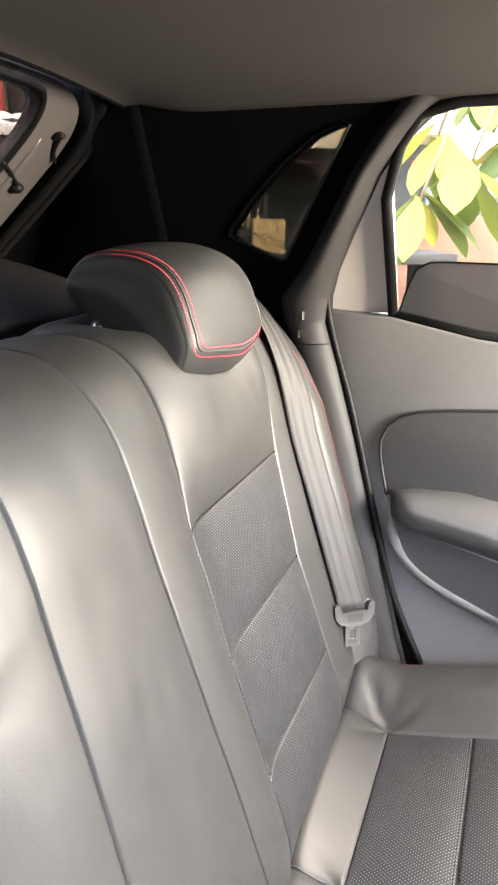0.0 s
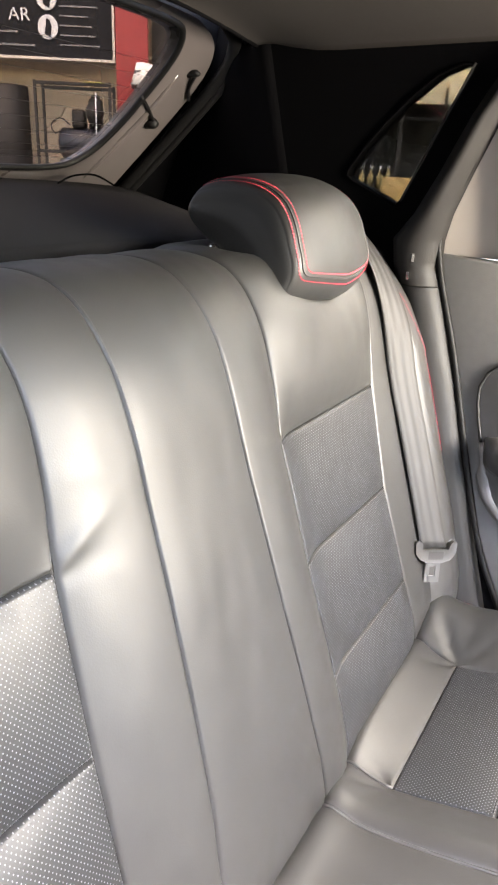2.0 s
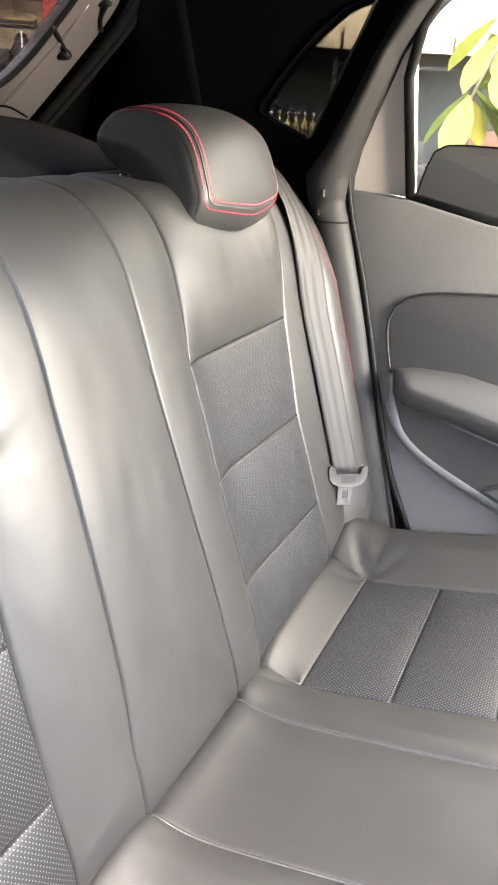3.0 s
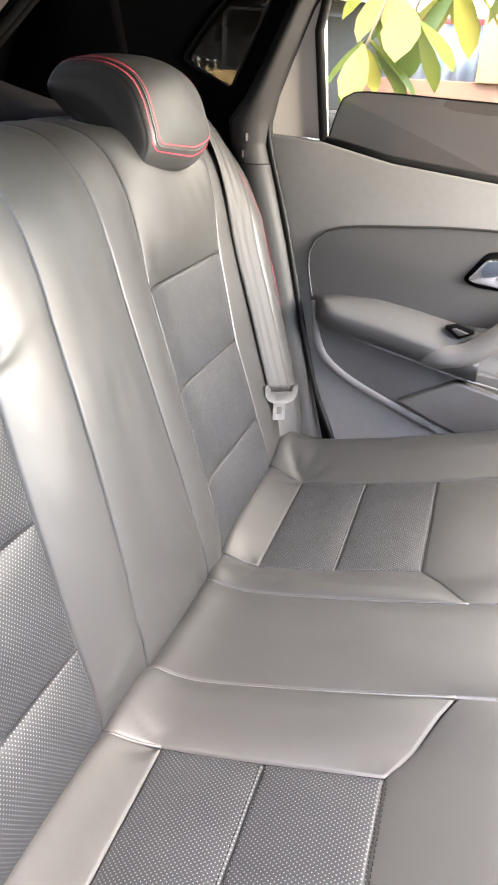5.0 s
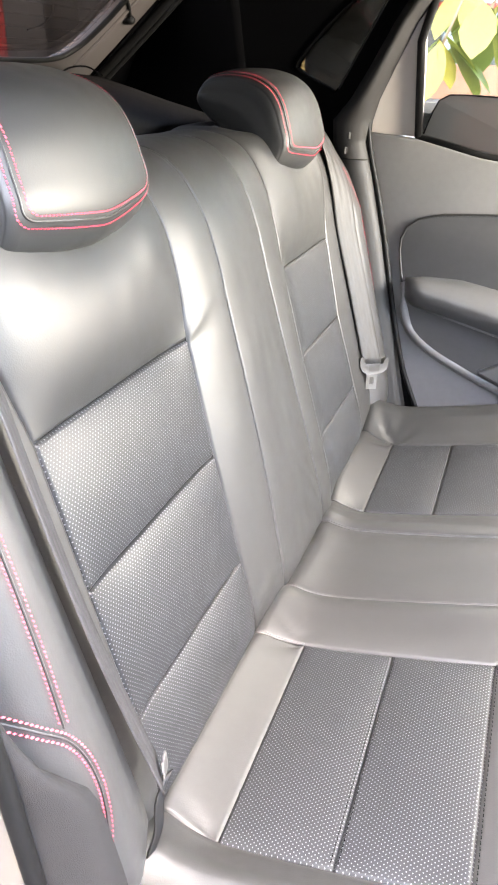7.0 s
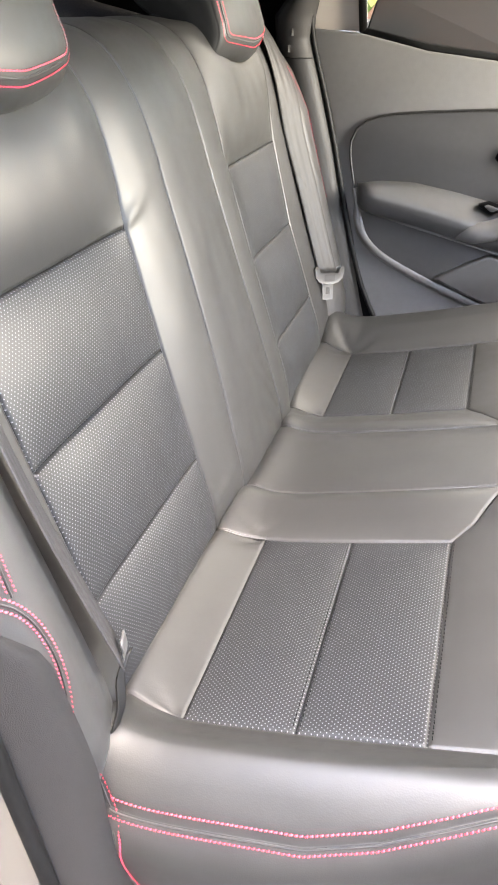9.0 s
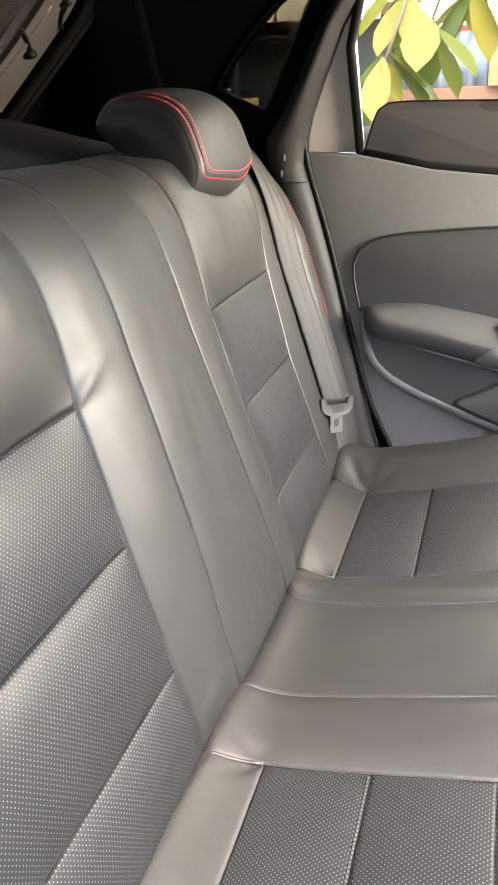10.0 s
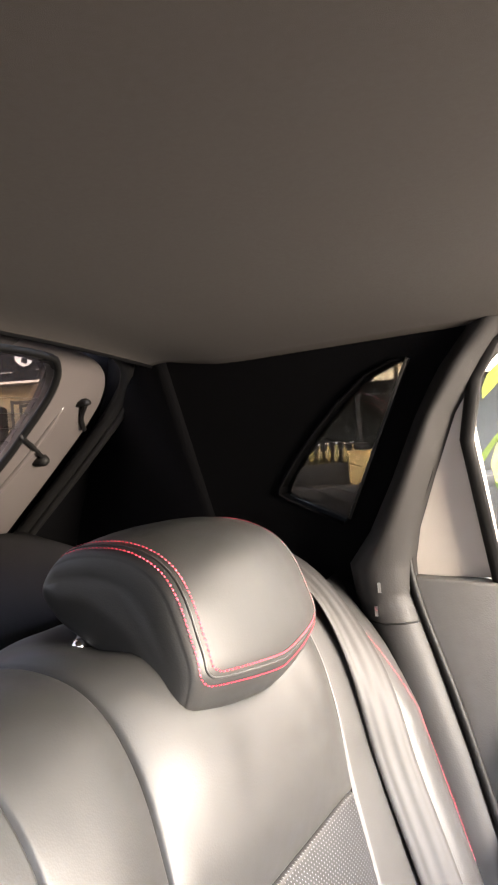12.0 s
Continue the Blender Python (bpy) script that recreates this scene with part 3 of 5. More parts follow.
# ---- head restraints ----
def head_restraint(yc, width):
    h = thing("head_restraint", "dark grey leather head restraint with red double stitching on the backrest", "head restraint", group="head restraints")
    prof = smooth_path([(-0.228, 1.138), (-0.214, 1.142), (-0.203, 1.154), (-0.1965, 1.172), (-0.2, 1.2), (-0.214, 1.242), (-0.235, 1.268), (-0.272, 1.283), (-0.318, 1.285), (-0.346, 1.277), (-0.36, 1.258), (-0.362, 1.24), (-0.346, 1.219), (-0.312, 1.192), (-0.278, 1.163), (-0.25, 1.143), (-0.228, 1.138)], 96)[:-1]
    c = np.array([(-0.27, 1.23)])
    nxt, prv = np.roll(prof, -1, 0), np.roll(prof, 1, 0)
    t = nxt - prv
    t /= np.linalg.norm(t, axis=1)[:, None]
    nrm = np.stack([t[:, 1], -t[:, 0]], 1)
    if ((prof - c) * nrm).sum() < 0:
        nrm = -nrm
    half, lim = width / 2, 0.9
    spine = smooth_path([(-0.224, 1.158), (-0.23, 1.19), (-0.252, 1.228), (-0.285, 1.25), (-0.35, 1.253)], 60)
    core = np.array([spine[np.argmin(np.linalg.norm(spine - p, axis=1))] for p in prof])
    for _ in range(4):
        core = (np.roll(core, 1, 0) + core + np.roll(core, -1, 0)) / 3

    def section(f, sink=0.0, extra=0.0, out=0.0):
        """The ring at the share f of the half width; past the seam the side gusset falls away."""
        a = abs(f)
        q = max(0, (a - lim) / (1 - lim))
        shrink = extra + 0.2 * (0.15 * q + 0.85 * (1 - math.sqrt(max(0, 1 - q * q))))
        ring = []
        for (px, pz), (nx, nz), (cx, cz) in zip(prof, nrm, core):
            up = min(1, max(0, (pz - 1.17) / 0.12))
            w = half * (1 - 0.11 * up ** 2.2)
            vee = 0.012 * a * max(0, 1 - abs(pz - 1.165) / 0.045)
            drop = 0.010 * up ** 2 * a ** 3
            k = sink - 0.006 * (1 - a * a) * max(0, nx + 0.3)
            qx, qz = px + (cx - px) * shrink, pz + (cz - pz) * shrink
            ring.append((qx - nx * k - 0.01 * a ** 2 * soft_step((px + 0.34) / 0.12), yc + f * w + math.copysign(out, f), qz - nz * k - drop + vee))
        return ring
    fs = [0, 0.25, 0.5, 0.7, 0.8, lim] + [lim + (1 - lim) * math.sin(v) for v in np.linspace(0.1, math.pi / 2, 10)]
    full = sorted({round(v, 5) for v in fs} | {-round(v, 5) for v in fs})
    gusset = [(0.03, 0.0005), (0.12, 0.002), (0.25, 0.003), (0.42, 0.004), (0.6, 0.0045)]
    body = loft("body", [section(-1, 0, e, o) for e, o in gusset[::-1]] + [section(f) for f in full] + [section(1, 0, e, o) for e, o in gusset], LEATHER_SOFT, h)
    k = len(prof)
    low_i = int(np.argmin(abs(prof[:k // 4, 1] - 1.168)))
    top_i = int(k * 0.56)
    pitch_i = float(np.linalg.norm(prof[low_i + 1] - prof[low_i]))

    def spot(f, i, lift):
        i0 = int(i)
        g = i - i0
        a, b = section(f, -lift)[i0 % k], section(f, -lift)[(i0 + 1) % k]
        return tuple(Vector(a).lerp(Vector(b), g)), (nrm[i0 % k][0], 0.45 * f / lim, nrm[i0 % k][1])
    # one seam runs down one side, round the lower corners and up the other side
    for off, mt in ((-0.0052, RED), (0.0052, RED), (0.0, BLACK)):
        f1, f2, il = lim + 0.01 + off / half, lim + 0.01 + off / half, low_i - off / pitch_i
        rad_f, rad_i = 0.11, 0.012 / pitch_i
        line = [(-f1, i) for i in np.linspace(top_i, il + rad_i, 46)]
        line += [(-f1 + rad_f * (1 - math.cos(v)), il + rad_i * (1 - math.sin(v))) for v in np.linspace(0.15, math.pi / 2, 8)]
        line += [(f, il) for f in np.linspace(-f1 + rad_f, f2 - rad_f, 18)[1:]]
        line += [(f2 - rad_f * (1 - math.cos(v)), il + rad_i * (1 - math.sin(v))) for v in np.linspace(math.pi / 2, 0.15, 8)[1:]]
        line += [(f2, i) for i in np.linspace(il + rad_i, top_i, 46)]
        got = [spot(f, i, 0.0004 if mt is RED else 0.0) for f, i in line]
        if mt is RED:
            stitches("stitching", [g[0] for g in got], [g[1] for g in got], RED, body, pitch=0.0042, size=0.0009, label="red stitching")
        else:
            tube("welt", [g[0] for g in got], 0.0011, LEATHER, body, sides=6)
    for side in (-1, 1):
        py = yc + side * 0.084
        tube("post", [(-0.333, py, 1.16), (-0.325, py, 1.235)], 0.0055, CHROME, h, "chrome post", 12)
        tube("collar", [(-0.326, py, 1.165), (-0.326, py, 1.196), (-0.325, py, 1.201), (-0.325, py, 1.203)], [0.017, 0.017, 0.0145, 0.009], PLASTIC_DARK, h, "black guide collar", 18)
    tube("button", [(-0.322, yc - 0.094, 1.197), (-0.319, yc - 0.11, 1.199), (-0.318, yc - 0.114, 1.1995)], [0.0065, 0.0065, 0.0035], CHROME, h, "shiny release button", 12)
    return h


head_restraint(0.341, 0.216)
head_restraint(-0.328, 0.226)

# ---- side bolsters ----
def side_bolster(sgn):
    b = thing("side_bolster", "dark grey leather side bolster with red double stitching", "seat bolster", group="side bolsters")
    ss = np.linspace(0.60, 1.2, 60)
    steps = np.linspace(0, 1, 25)

    def at(a, s, lift=0.0):
        d = np.interp(a, [0, 0.1, 0.22, 0.36, 0.5, 0.64, 0.78, 0.9, 1], [0.008, 0.02, 0.034, 0.044, 0.047, 0.044, 0.032, 0.008, -0.04])
        d *= np.interp(s, [0.6, 0.66, 0.75, 1.03, 1.1, 1.2], [0.5, 0.7, 0.85, 1.0, 0.7, -0.1])
        p = back_surface(sgn * 0.3, s, d + lift)
        return (p[0], sgn * (0.513 + 0.13 * a), p[2])
    body = loft("body", [[at(a, s) for a in steps] for s in ss], BOLSTER, b, close=False)

    def seam(line, half):
        line = smooth_path(line, 70)
        t2 = np.gradient(line * np.array([0.143, 1.0]), axis=0)
        t2 /= np.linalg.norm(t2, axis=1)[:, None]
        for w in (-half, half) if half else (0,):
            stitches("stitching", [at(a - t[1] * w / 0.143, s + t[0] * w, 0.0008) for (a, s), t in zip(line, t2)], [(0.95, -0.2 * sgn, 0.3)] * 70, RED, body, size=0.0011 if sgn < 0 else 0.0006, label="red stitching")
        if half:
            tube("welt", [at(a, s, 0.0003) for a, s in line], 0.0011, LEATHER, body, sides=5)
    if sgn < 0:
        seam([(0.5, 1.17), (0.53, 0.98), (0.56, 0.88), (0.6, 0.818)], 0.0042)
        seam([(0.93, 0.868), (0.84, 0.849), (0.74, 0.83), (0.62, 0.808), (0.55, 0.784), (0.53, 0.754), (0.56, 0.722), (0.63, 0.695)], 0.0042)
    else:
        seam([(0.42, 1.17), (0.44, 1.1), (0.55, 1.03), (0.62, 0.944), (0.6, 0.86)], 0)
    return b


side_bolster(-1)
side_bolster(1)


# ---- seat belts ----
def far_belt():
    b = thing("seat_belt", "grey seat belt with tongue hanging before the backrest", "seat belt", group="seat belts")
    inner = smooth_path([(-0.34, 0.512, 1.228), (-0.285, 0.512, 1.221), (-0.236, 0.513, 1.178), (-0.207, 0.516, 1.11), (-0.181, 0.511, 1.009), (-0.148, 0.506, 0.91), (-0.115, 0.501, 0.808), (-0.094, 0.497, 0.745)], 48)
    across = [Vector((0.05, 1, -0.02)).lerp(Vector((0.68, 0.73, -0.12)), soft_step((1.2 - p[2]) / 0.16)).normalized() for p in inner]
    ribbon("webbing", [Vector(p) + a * 0.0235 for p, a in zip(inner, across)], across, 0.0235, WEB, b)
    e = Vector(inner[-1]) + across[-1] * 0.0235 + Vector((0.002, -0.002, -0.004))
    ax, ay = across[-1], Vector((0.22, -0.06, -1)).normalized()
    ay = (ay - ax * ay.dot(ax)).normalized()
    az = ax.cross(ay)

    def plate(name, outline, d0, d1, mat, label="", parent=b):
        v = [e + ax * u + ay * w + az * d for d in (d0, d1) for u, w in outline]
        k = len(outline)
        f = [tuple(range(k)), tuple(range(2 * k - 1, k - 1, -1))] + [(i, (i + 1) % k, k + (i + 1) % k, k + i) for i in range(k)]
        return mesh_part(name, v, f, mat, parent, label, bevel=0.0015)
    tongue = plate("tongue", [(-0.036, -0.012), (-0.033, -0.016), (-0.027, -0.012), (-0.024, -0.002), (0.024, -0.002), (0.027, -0.012), (0.033, -0.016), (0.036, -0.012), (0.034, 0.004), (0.026, 0.013), (0.012, 0.017), (-0.012, 0.017), (-0.026, 0.013), (-0.034, 0.004)], -0.006, 0.006, TONGUE, "grey plastic belt tongue")
    plate("tongue_label", [(-0.012, 0.001), (0.012, 0.001), (0.012, 0.011), (-0.012, 0.011)], -0.0068, 0.0068, WEB, "pale label on the tongue", tongue)
    for u0, u1, w0, w1 in ((-0.012, -0.007, 0.016, 0.05), (0.007, 0.012, 0.016, 0.05), (-0.007, 0.007, 0.042, 0.05), (-0.007, 0.007, 0.016, 0.024)):
        plate("tongue_plate", [(u0, w0), (u1, w0), (u1, w1), (u0, w1)], -0.0015, 0.0015, SATIN, "metal tongue plate", tongue)
    return b


far_belt()
belt = thing("seat_belt", "dark seat belt webbing lying along the edge of the backrest", "seat belt", group="seat belts")
inner = smooth_path([(-0.29, -0.497, 1.207), (-0.235, -0.495, 1.165), (-0.204, -0.496, 1.109), (-0.168, -0.497, 0.99), (-0.131, -0.499, 0.877), (-0.106, -0.496, 0.802), (-0.082, -0.492, 0.733), (-0.068, -0.492, 0.70)], 44)
across = [Vector((0.05, -1, -0.02)).lerp(Vector((0.62, -0.78, -0.1)), soft_step((1.2 - p[2]) / 0.14)).normalized() for p in inner]
ribbon("webbing", [Vector(p) + a * 0.0235 for p, a in zip(inner, across)], across, 0.0235, DARK_WEB, belt)
end = Vector(inner[-1]) + across[-1] * 0.02
ribbon("loop", smooth_path([tuple(end + Vector((0.002, 0.006, 0.012))), tuple(end + Vector((0.006, 0.002, -0.004))), tuple(end + Vector((0.002, -0.002, -0.018)))], 8), [(0.3, -0.9, 0.1)] * 8, 0.009, PLASTIC_DARK, belt, thick=0.002, label="dark belt end fitting")
ribbon("anchor", smooth_path([tuple(end + Vector((0.006, 0.004, -0.006))), (-0.05, -0.522, 0.678), (-0.045, -0.535, 0.655), (-0.046, -0.55, 0.638)], 14), [(0.35, 0.9, 0.25)] * 14, 0.0055, RUBBER, belt, thick=0.003, label="black steel belt anchor strap")

# ---- far door ----
door = thing("door_1", "dark grey plastic far rear door trim with armrest and chrome handle", "car door", kind="structure")
DY = 0.64


def door_sheet(name, outline, y0, y1, mat, label="", bevel=0.004):
    return extruded(name, outline, "y", y0, y1, mat, door, label, bevel=bevel)


SILL = [(-0.168, 1.18), (-0.064, 1.172), (0.06, 1.146), (0.244, 1.127), (0.55, 1.09)]
door_sheet("trim_panel", SILL + [(0.55, 0.45), (0.02, 0.45), (0.012, 0.61), (-0.03, 0.70), (-0.071, 0.825), (-0.123, 1.024)], DY, DY + 0.05, PLASTIC)
curve = [tuple(p) for p in smooth_path([(-0.054, 0.88), (-0.071, 0.964), (-0.06, 1.006), (-0.011, 1.032), (0.116, 1.046), (0.258, 1.053), (0.55, 1.05)], 30)]
insert = door_sheet("upper_insert", curve + [(0.55, 0.88)], DY - 0.006, DY + 0.01, PLASTIC_DARK, "dark leather-look door insert")
tube("piping", [(x, DY - 0.007, z) for x, z in curve], 0.0025, LEATHER_SOFT, insert)
# armrest: padded top, upright face, seam below
rings = []
for x in np.r_[-0.05, -0.047, -0.04, np.linspace(-0.03, 0.27, 22)]:
    zt = np.interp(x, [-0.05, -0.011, 0.064, 0.15, 0.225, 0.27], [0.899, 0.908, 0.91, 0.897, 0.882, 0.868])
    zr = np.interp(x, [-0.05, -0.035, 0.02, 0.101, 0.16, 0.201, 0.27], [0.893, 0.9, 0.889, 0.873, 0.86, 0.85, 0.83])
    zb = np.interp(x, [-0.05, -0.028, 0.051, 0.156, 0.231, 0.27], [0.858, 0.851, 0.834, 0.811, 0.794, 0.786])
    f = min(1, max(0.12, math.sqrt(max(0, (x + 0.05) / 0.03))))
    Y = lambda v: 0.642 - (0.642 - v) * f
    rings.append([(x, Y(0.642), zt), (x, Y(0.625), zt), (x, Y(0.608), (zt + zr) / 2 + 0.005), (x, Y(0.593), zr + 0.004), (x, Y(0.585), zr - 0.003), (x, Y(0.583), zr - 0.012), (x, Y(0.587), (zr + zb) / 2), (x, Y(0.594), zb + 0.006), (x, Y(0.602), zb), (x, Y(0.642), zb - 0.004)])
armrest = loft("armrest", rings, PLASTIC_DARK, door, "soft dark armrest", close=False)
tube("armrest_seam", smooth_path([(-0.03, 0.612, 0.851), (0.051, 0.603, 0.834), (0.156, 0.6, 0.811), (0.231, 0.6, 0.794), (0.312, 0.6, 0.78), (0.5, 0.6, 0.75)], 30), 0.0022, PLASTIC, armrest)
low = [tuple(p) for p in smooth_path([(-0.054, 0.891), (-0.038, 0.82), (-0.015, 0.782), (0.029, 0.75), (0.106, 0.715), (0.205, 0.677), (0.34, 0.63), (0.55, 0.56)], 40)]
door_sheet("pocket_back", [(-0.045, 0.86)] + [(x, z + 0.002) for x, z in low[6:]] + [(0.55, 0.78), (0.231, 0.80), (0.05, 0.84)], 0.622, 0.645, PLASTIC_DARK)
door_sheet("pocket_front", [tuple(p) for p in smooth_path([(0.132, 0.722), (0.183, 0.752), (0.237, 0.782)], 10)] + [(0.312, 0.765), (0.55, 0.72), (0.55, 0.58), (0.343, 0.645), (0.21, 0.69)], 0.604, 0.63, PLASTIC_DARK, bevel=0.006)
tube("sweep_band", [(x, 0.632, z) for x, z in low], [0.006] * 3 + [0.0125] * 37, PLASTIC, door, "lighter plastic band round the pocket", sides=12)
tube("pull_handle", smooth_path([(0.16, 0.602, 0.815), (0.2, 0.595, 0.828), (0.245, 0.588, 0.842), (0.285, 0.585, 0.875), (0.33, 0.585, 0.915), (0.40, 0.59, 0.94), (0.55, 0.6, 0.95)], 24), [0.004, 0.012] + [0.021] * 22, PLASTIC, door, "moulded pull handle", sides=14)
plate = door_sheet("switch_plate", [(0.199, 0.882), (0.219, 0.888), (0.253, 0.878), (0.226, 0.864)], 0.598, 0.62, BLACK, bevel=0.002)
door_sheet("switch", [(0.211, 0.882), (0.219, 0.885), (0.243, 0.878), (0.226, 0.871)], 0.595, 0.61, PLASTIC_DARK, bevel=0.002).parent = plate
bowl = door_sheet("handle_bowl", rounded([(0.212, 0.964), (0.247, 1.016), (0.33, 1.028), (0.34, 0.948), (0.236, 0.953)], 0.012), DY - 0.010, DY, BLACK)
door_sheet("handle", rounded([(0.222, 0.968), (0.25, 1.006), (0.272, 1.01), (0.30, 0.985), (0.29, 0.957), (0.235, 0.962)], 0.006), DY - 0.018, DY - 0.004, CHROME, "chrome door handle", bevel=0.004).parent = bowl


def tumble(z):
    return 0.66 - 0.42 * max(0, z - 1.17)


# window frame, seals and glass of the far door
WIN = [(-0.067, 1.176), (0.06, 1.15), (0.244, 1.131), (0.55, 1.095), (0.55, 1.43), (0.13, 1.452), (0.02, 1.452), (-0.03, 1.44), (-0.055, 1.405), (-0.074, 1.34)]


def lean(name, outline, mat, parent, inward, thick, label=""):
    v = [(x, tumble(z) - inward + d, z) for d in (0, thick) for x, z in outline]
    k = len(outline)
    f = [tuple(range(k)), tuple(range(2 * k - 1, k - 1, -1))] + [(i, (i + 1) % k, k + (i + 1) % k, k + i) for i in range(k)]
    return mesh_part(name, v, f, mat, parent, label, smooth=False)


pane = lean("window_glass", WIN, GLASS, door, -0.012, 0.004, "clear window glass")
pane.visible_shadow = False
tube("window_seal", [(x, tumble(z) - 0.004, z) for x, z in WIN + WIN[:1]], 0.008, RUBBER, door, "black rubber window seal")
lean("fixed_corner", [(-0.171, 1.178), (-0.16, 1.237), (-0.092, 1.36), (-0.06, 1.41), (-0.068, 1.36), (-0.064, 1.176)], LIT_CREAM, door, -0.004, 0.02, "cream painted door frame corner, its light put into the paint colour")
shade = thing("window_sunshade", "dark mesh sunshade covering the lower half of the door window", "sunshade")
SH = [tuple(p) for p in smooth_path([(-0.058, 1.182), (-0.047, 1.215), (-0.033, 1.245), (-0.012, 1.255), (0.06, 1.255), (0.15, 1.252), (0.35, 1.245), (0.545, 1.235)], 30)]
SH_LOW = [(0.545, 1.1), (0.244, 1.136), (0.06, 1.155)]
MESH = bpy.data.materials.new("shade_mesh")
MESH.use_nodes = True
_n, _l = MESH.node_tree.nodes, MESH.node_tree.links
_tr, _ms = _n.new("ShaderNodeBsdfTransparent"), _n.new("ShaderNodeMixShader")
_uv, _vo, _rg = _n.new("ShaderNodeUVMap"), _n.new("ShaderNodeTexVoronoi"), _n.new("ShaderNodeMapRange")
_vo.inputs["Scale"].default_value = 900
_vo.inputs["Randomness"].default_value = 0.0
_l.new(_uv.outputs[0], _vo.inputs[0]), _l.new(_vo.outputs["Distance"], _rg.inputs[0])
_rg.inputs[1].default_value, _rg.inputs[2].default_value, _rg.inputs[3].default_value, _rg.inputs[4].default_value = 0.15, 0.5, 0.92, 0.985
_l.new(_rg.outputs[0], _ms.inputs[0])
_n["Principled BSDF"].inputs["Base Color"].default_value = (0.042, 0.0435, 0.045, 1)
_n["Principled BSDF"].inputs["Roughness"].default_value = 0.7
_l.new(_tr.outputs[0], _ms.inputs[1]), _l.new(_n["Principled BSDF"].outputs[0], _ms.inputs[2]), _l.new(_ms.outputs[0], _n["Material Output"].inputs[0])
_o = SH + SH_LOW
mesh_part("mesh_sheet", [(x, tumble(z) + 0.002, z) for x, z in _o], [tuple(range(len(_o)))], MESH, shade, smooth=False, uvs=_o)
tube("wire_edge", [(x, tumble(z) + 0.002, z) for x, z in SH], 0.0014, BLACK, shade)

# ---- pillar, quarter window and side trim on the far side ----
pillar = thing("pillar_trim", "dark grey plastic rear pillar trim beside the door", "pillar trim", kind="structure")
rings = []
for x0, x1, z in [(-0.17, -0.005, 0.56), (-0.13, -0.03, 0.65), (-0.15, -0.068, 0.80), (-0.19, -0.113, 0.98), (-0.215, -0.148, 1.10), (-0.235, -0.168, 1.16), (-0.235, -0.165, 1.2), (-0.2, -0.152, 1.24), (-0.162, -0.122, 1.3), (-0.122, -0.085, 1.37), (-0.088, -0.045, 1.42), (-0.065, -0.01, 1.45), (-0.05, 0.02, 1.475)]:
    y = tumble(z) - np.interp(z, [1.1, 1.25, 1.42, 1.48], [0.05, 0.045, 0.026, 0.012])
    rings.append([(x1 + 0.004, y + 0.05, z), (x1, y + 0.014, z), (x1 - 0.012, y + 0.002, z), ((x0 + x1) / 2, y - 0.006, z), (x0 + 0.014, y + 0.004, z), (x0, y + 0.018, z), (x0 - 0.006, y + 0.05, z)])
R2 = []
for a, b in zip(rings, rings[1:]):
    for t in np.linspace(0, 1, 6, endpoint=False):
        R2.append([tuple(Vector(p).lerp(Vector(q), t)) for p, q in zip(a, b)])
R2.append(rings[-1])
split = [i for i, r in enumerate(R2) if r[0][2] < 1.128]
loft("lower_trim", [[(p[0], p[1] + 0.0025, p[2]) for p in r] for r in R2[:len(split) + 1]], LOWER, pillar, "smooth dark lower pillar trim", close=False)
loft("cover", R2[len(split):], PILLAR, pillar, close=False)
tube("joint", R2[len(split)], 0.0012, RUBBER, pillar, sides=6)
for dx, dz in ((0.0, 0.0), (0.006, 0.028)):
    box("clip", (-0.202 + dx, tumble(1.15) - 0.0585, 1.14 + dz), (-0.198 + dx, tumble(1.15) - 0.05, 1.152 + dz), CHROME, pillar, "small bright clip")
tube("door_seal", smooth_path([(0.02, 0.625, 0.60), (-0.028, 0.628, 0.70), (-0.066, 0.63, 0.825), (-0.118, 0.632, 1.024), (-0.162, 0.635, 1.17), (-0.158, 0.632, 1.24), (-0.088, 0.60, 1.36), (-0.05, 0.575, 1.425)], 40), 0.0055, RUBBER, pillar, "black rubber door seal")

QW = [(-0.236, 1.249), (-0.226, 1.256), (-0.117, 1.431), (-0.135, 1.431), (-0.167, 1.421), (-0.208, 1.394), (-0.245, 1.364), (-0.28, 1.332), (-0.311, 1.299), (-0.314, 1.29), (-0.305, 1.283)]
side = thing("wall_side_far", "black inner side trim round a small quarter window", "side trim", kind="structure")
outer = [(-0.42, 1.17), (-0.185, 1.17), (-0.05, 1.44), (0.03, 1.54), (-0.42, 1.54)]
lower = [(-0.42, 0.3), (0.1, 0.3), (0.08, 0.55), (-0.03, 0.78), (-0.13, 1.05), (-0.185, 1.17), (-0.42, 1.17)]


def holed(name, outer, hole, place, thick, mat, parent, label=""):
    """A sheet with one opening, given depth."""
    bm = bmesh.new()
    loops = []
    for pts in (outer, hole):
        vs = [bm.verts.new(place(p, 0)) for p in pts]
        loops.append([bm.edges.new((vs[i], vs[(i + 1) % len(vs)])) for i in range(len(vs))])
    bmesh.ops.triangle_fill(bm, use_beauty=True, use_dissolve=False, edges=[e for q in loops for e in q])
    faces = list(bm.faces)
    ret = bmesh.ops.extrude_face_region(bm, geom=faces)
    off = Vector(place((0, 0), thick)) - Vector(place((0, 0), 0))
    bmesh.ops.translate(bm, vec=off, verts=[v for v in ret["geom"] if isinstance(v, bmesh.types.BMVert)])
    bmesh.ops.recalc_face_normals(bm, faces=bm.faces)
    me = bpy.data.meshes.new(name)
    bm.to_mesh(me)
    bm.free()
    return link_mesh(name, me, mat, parent, label, smooth=False)


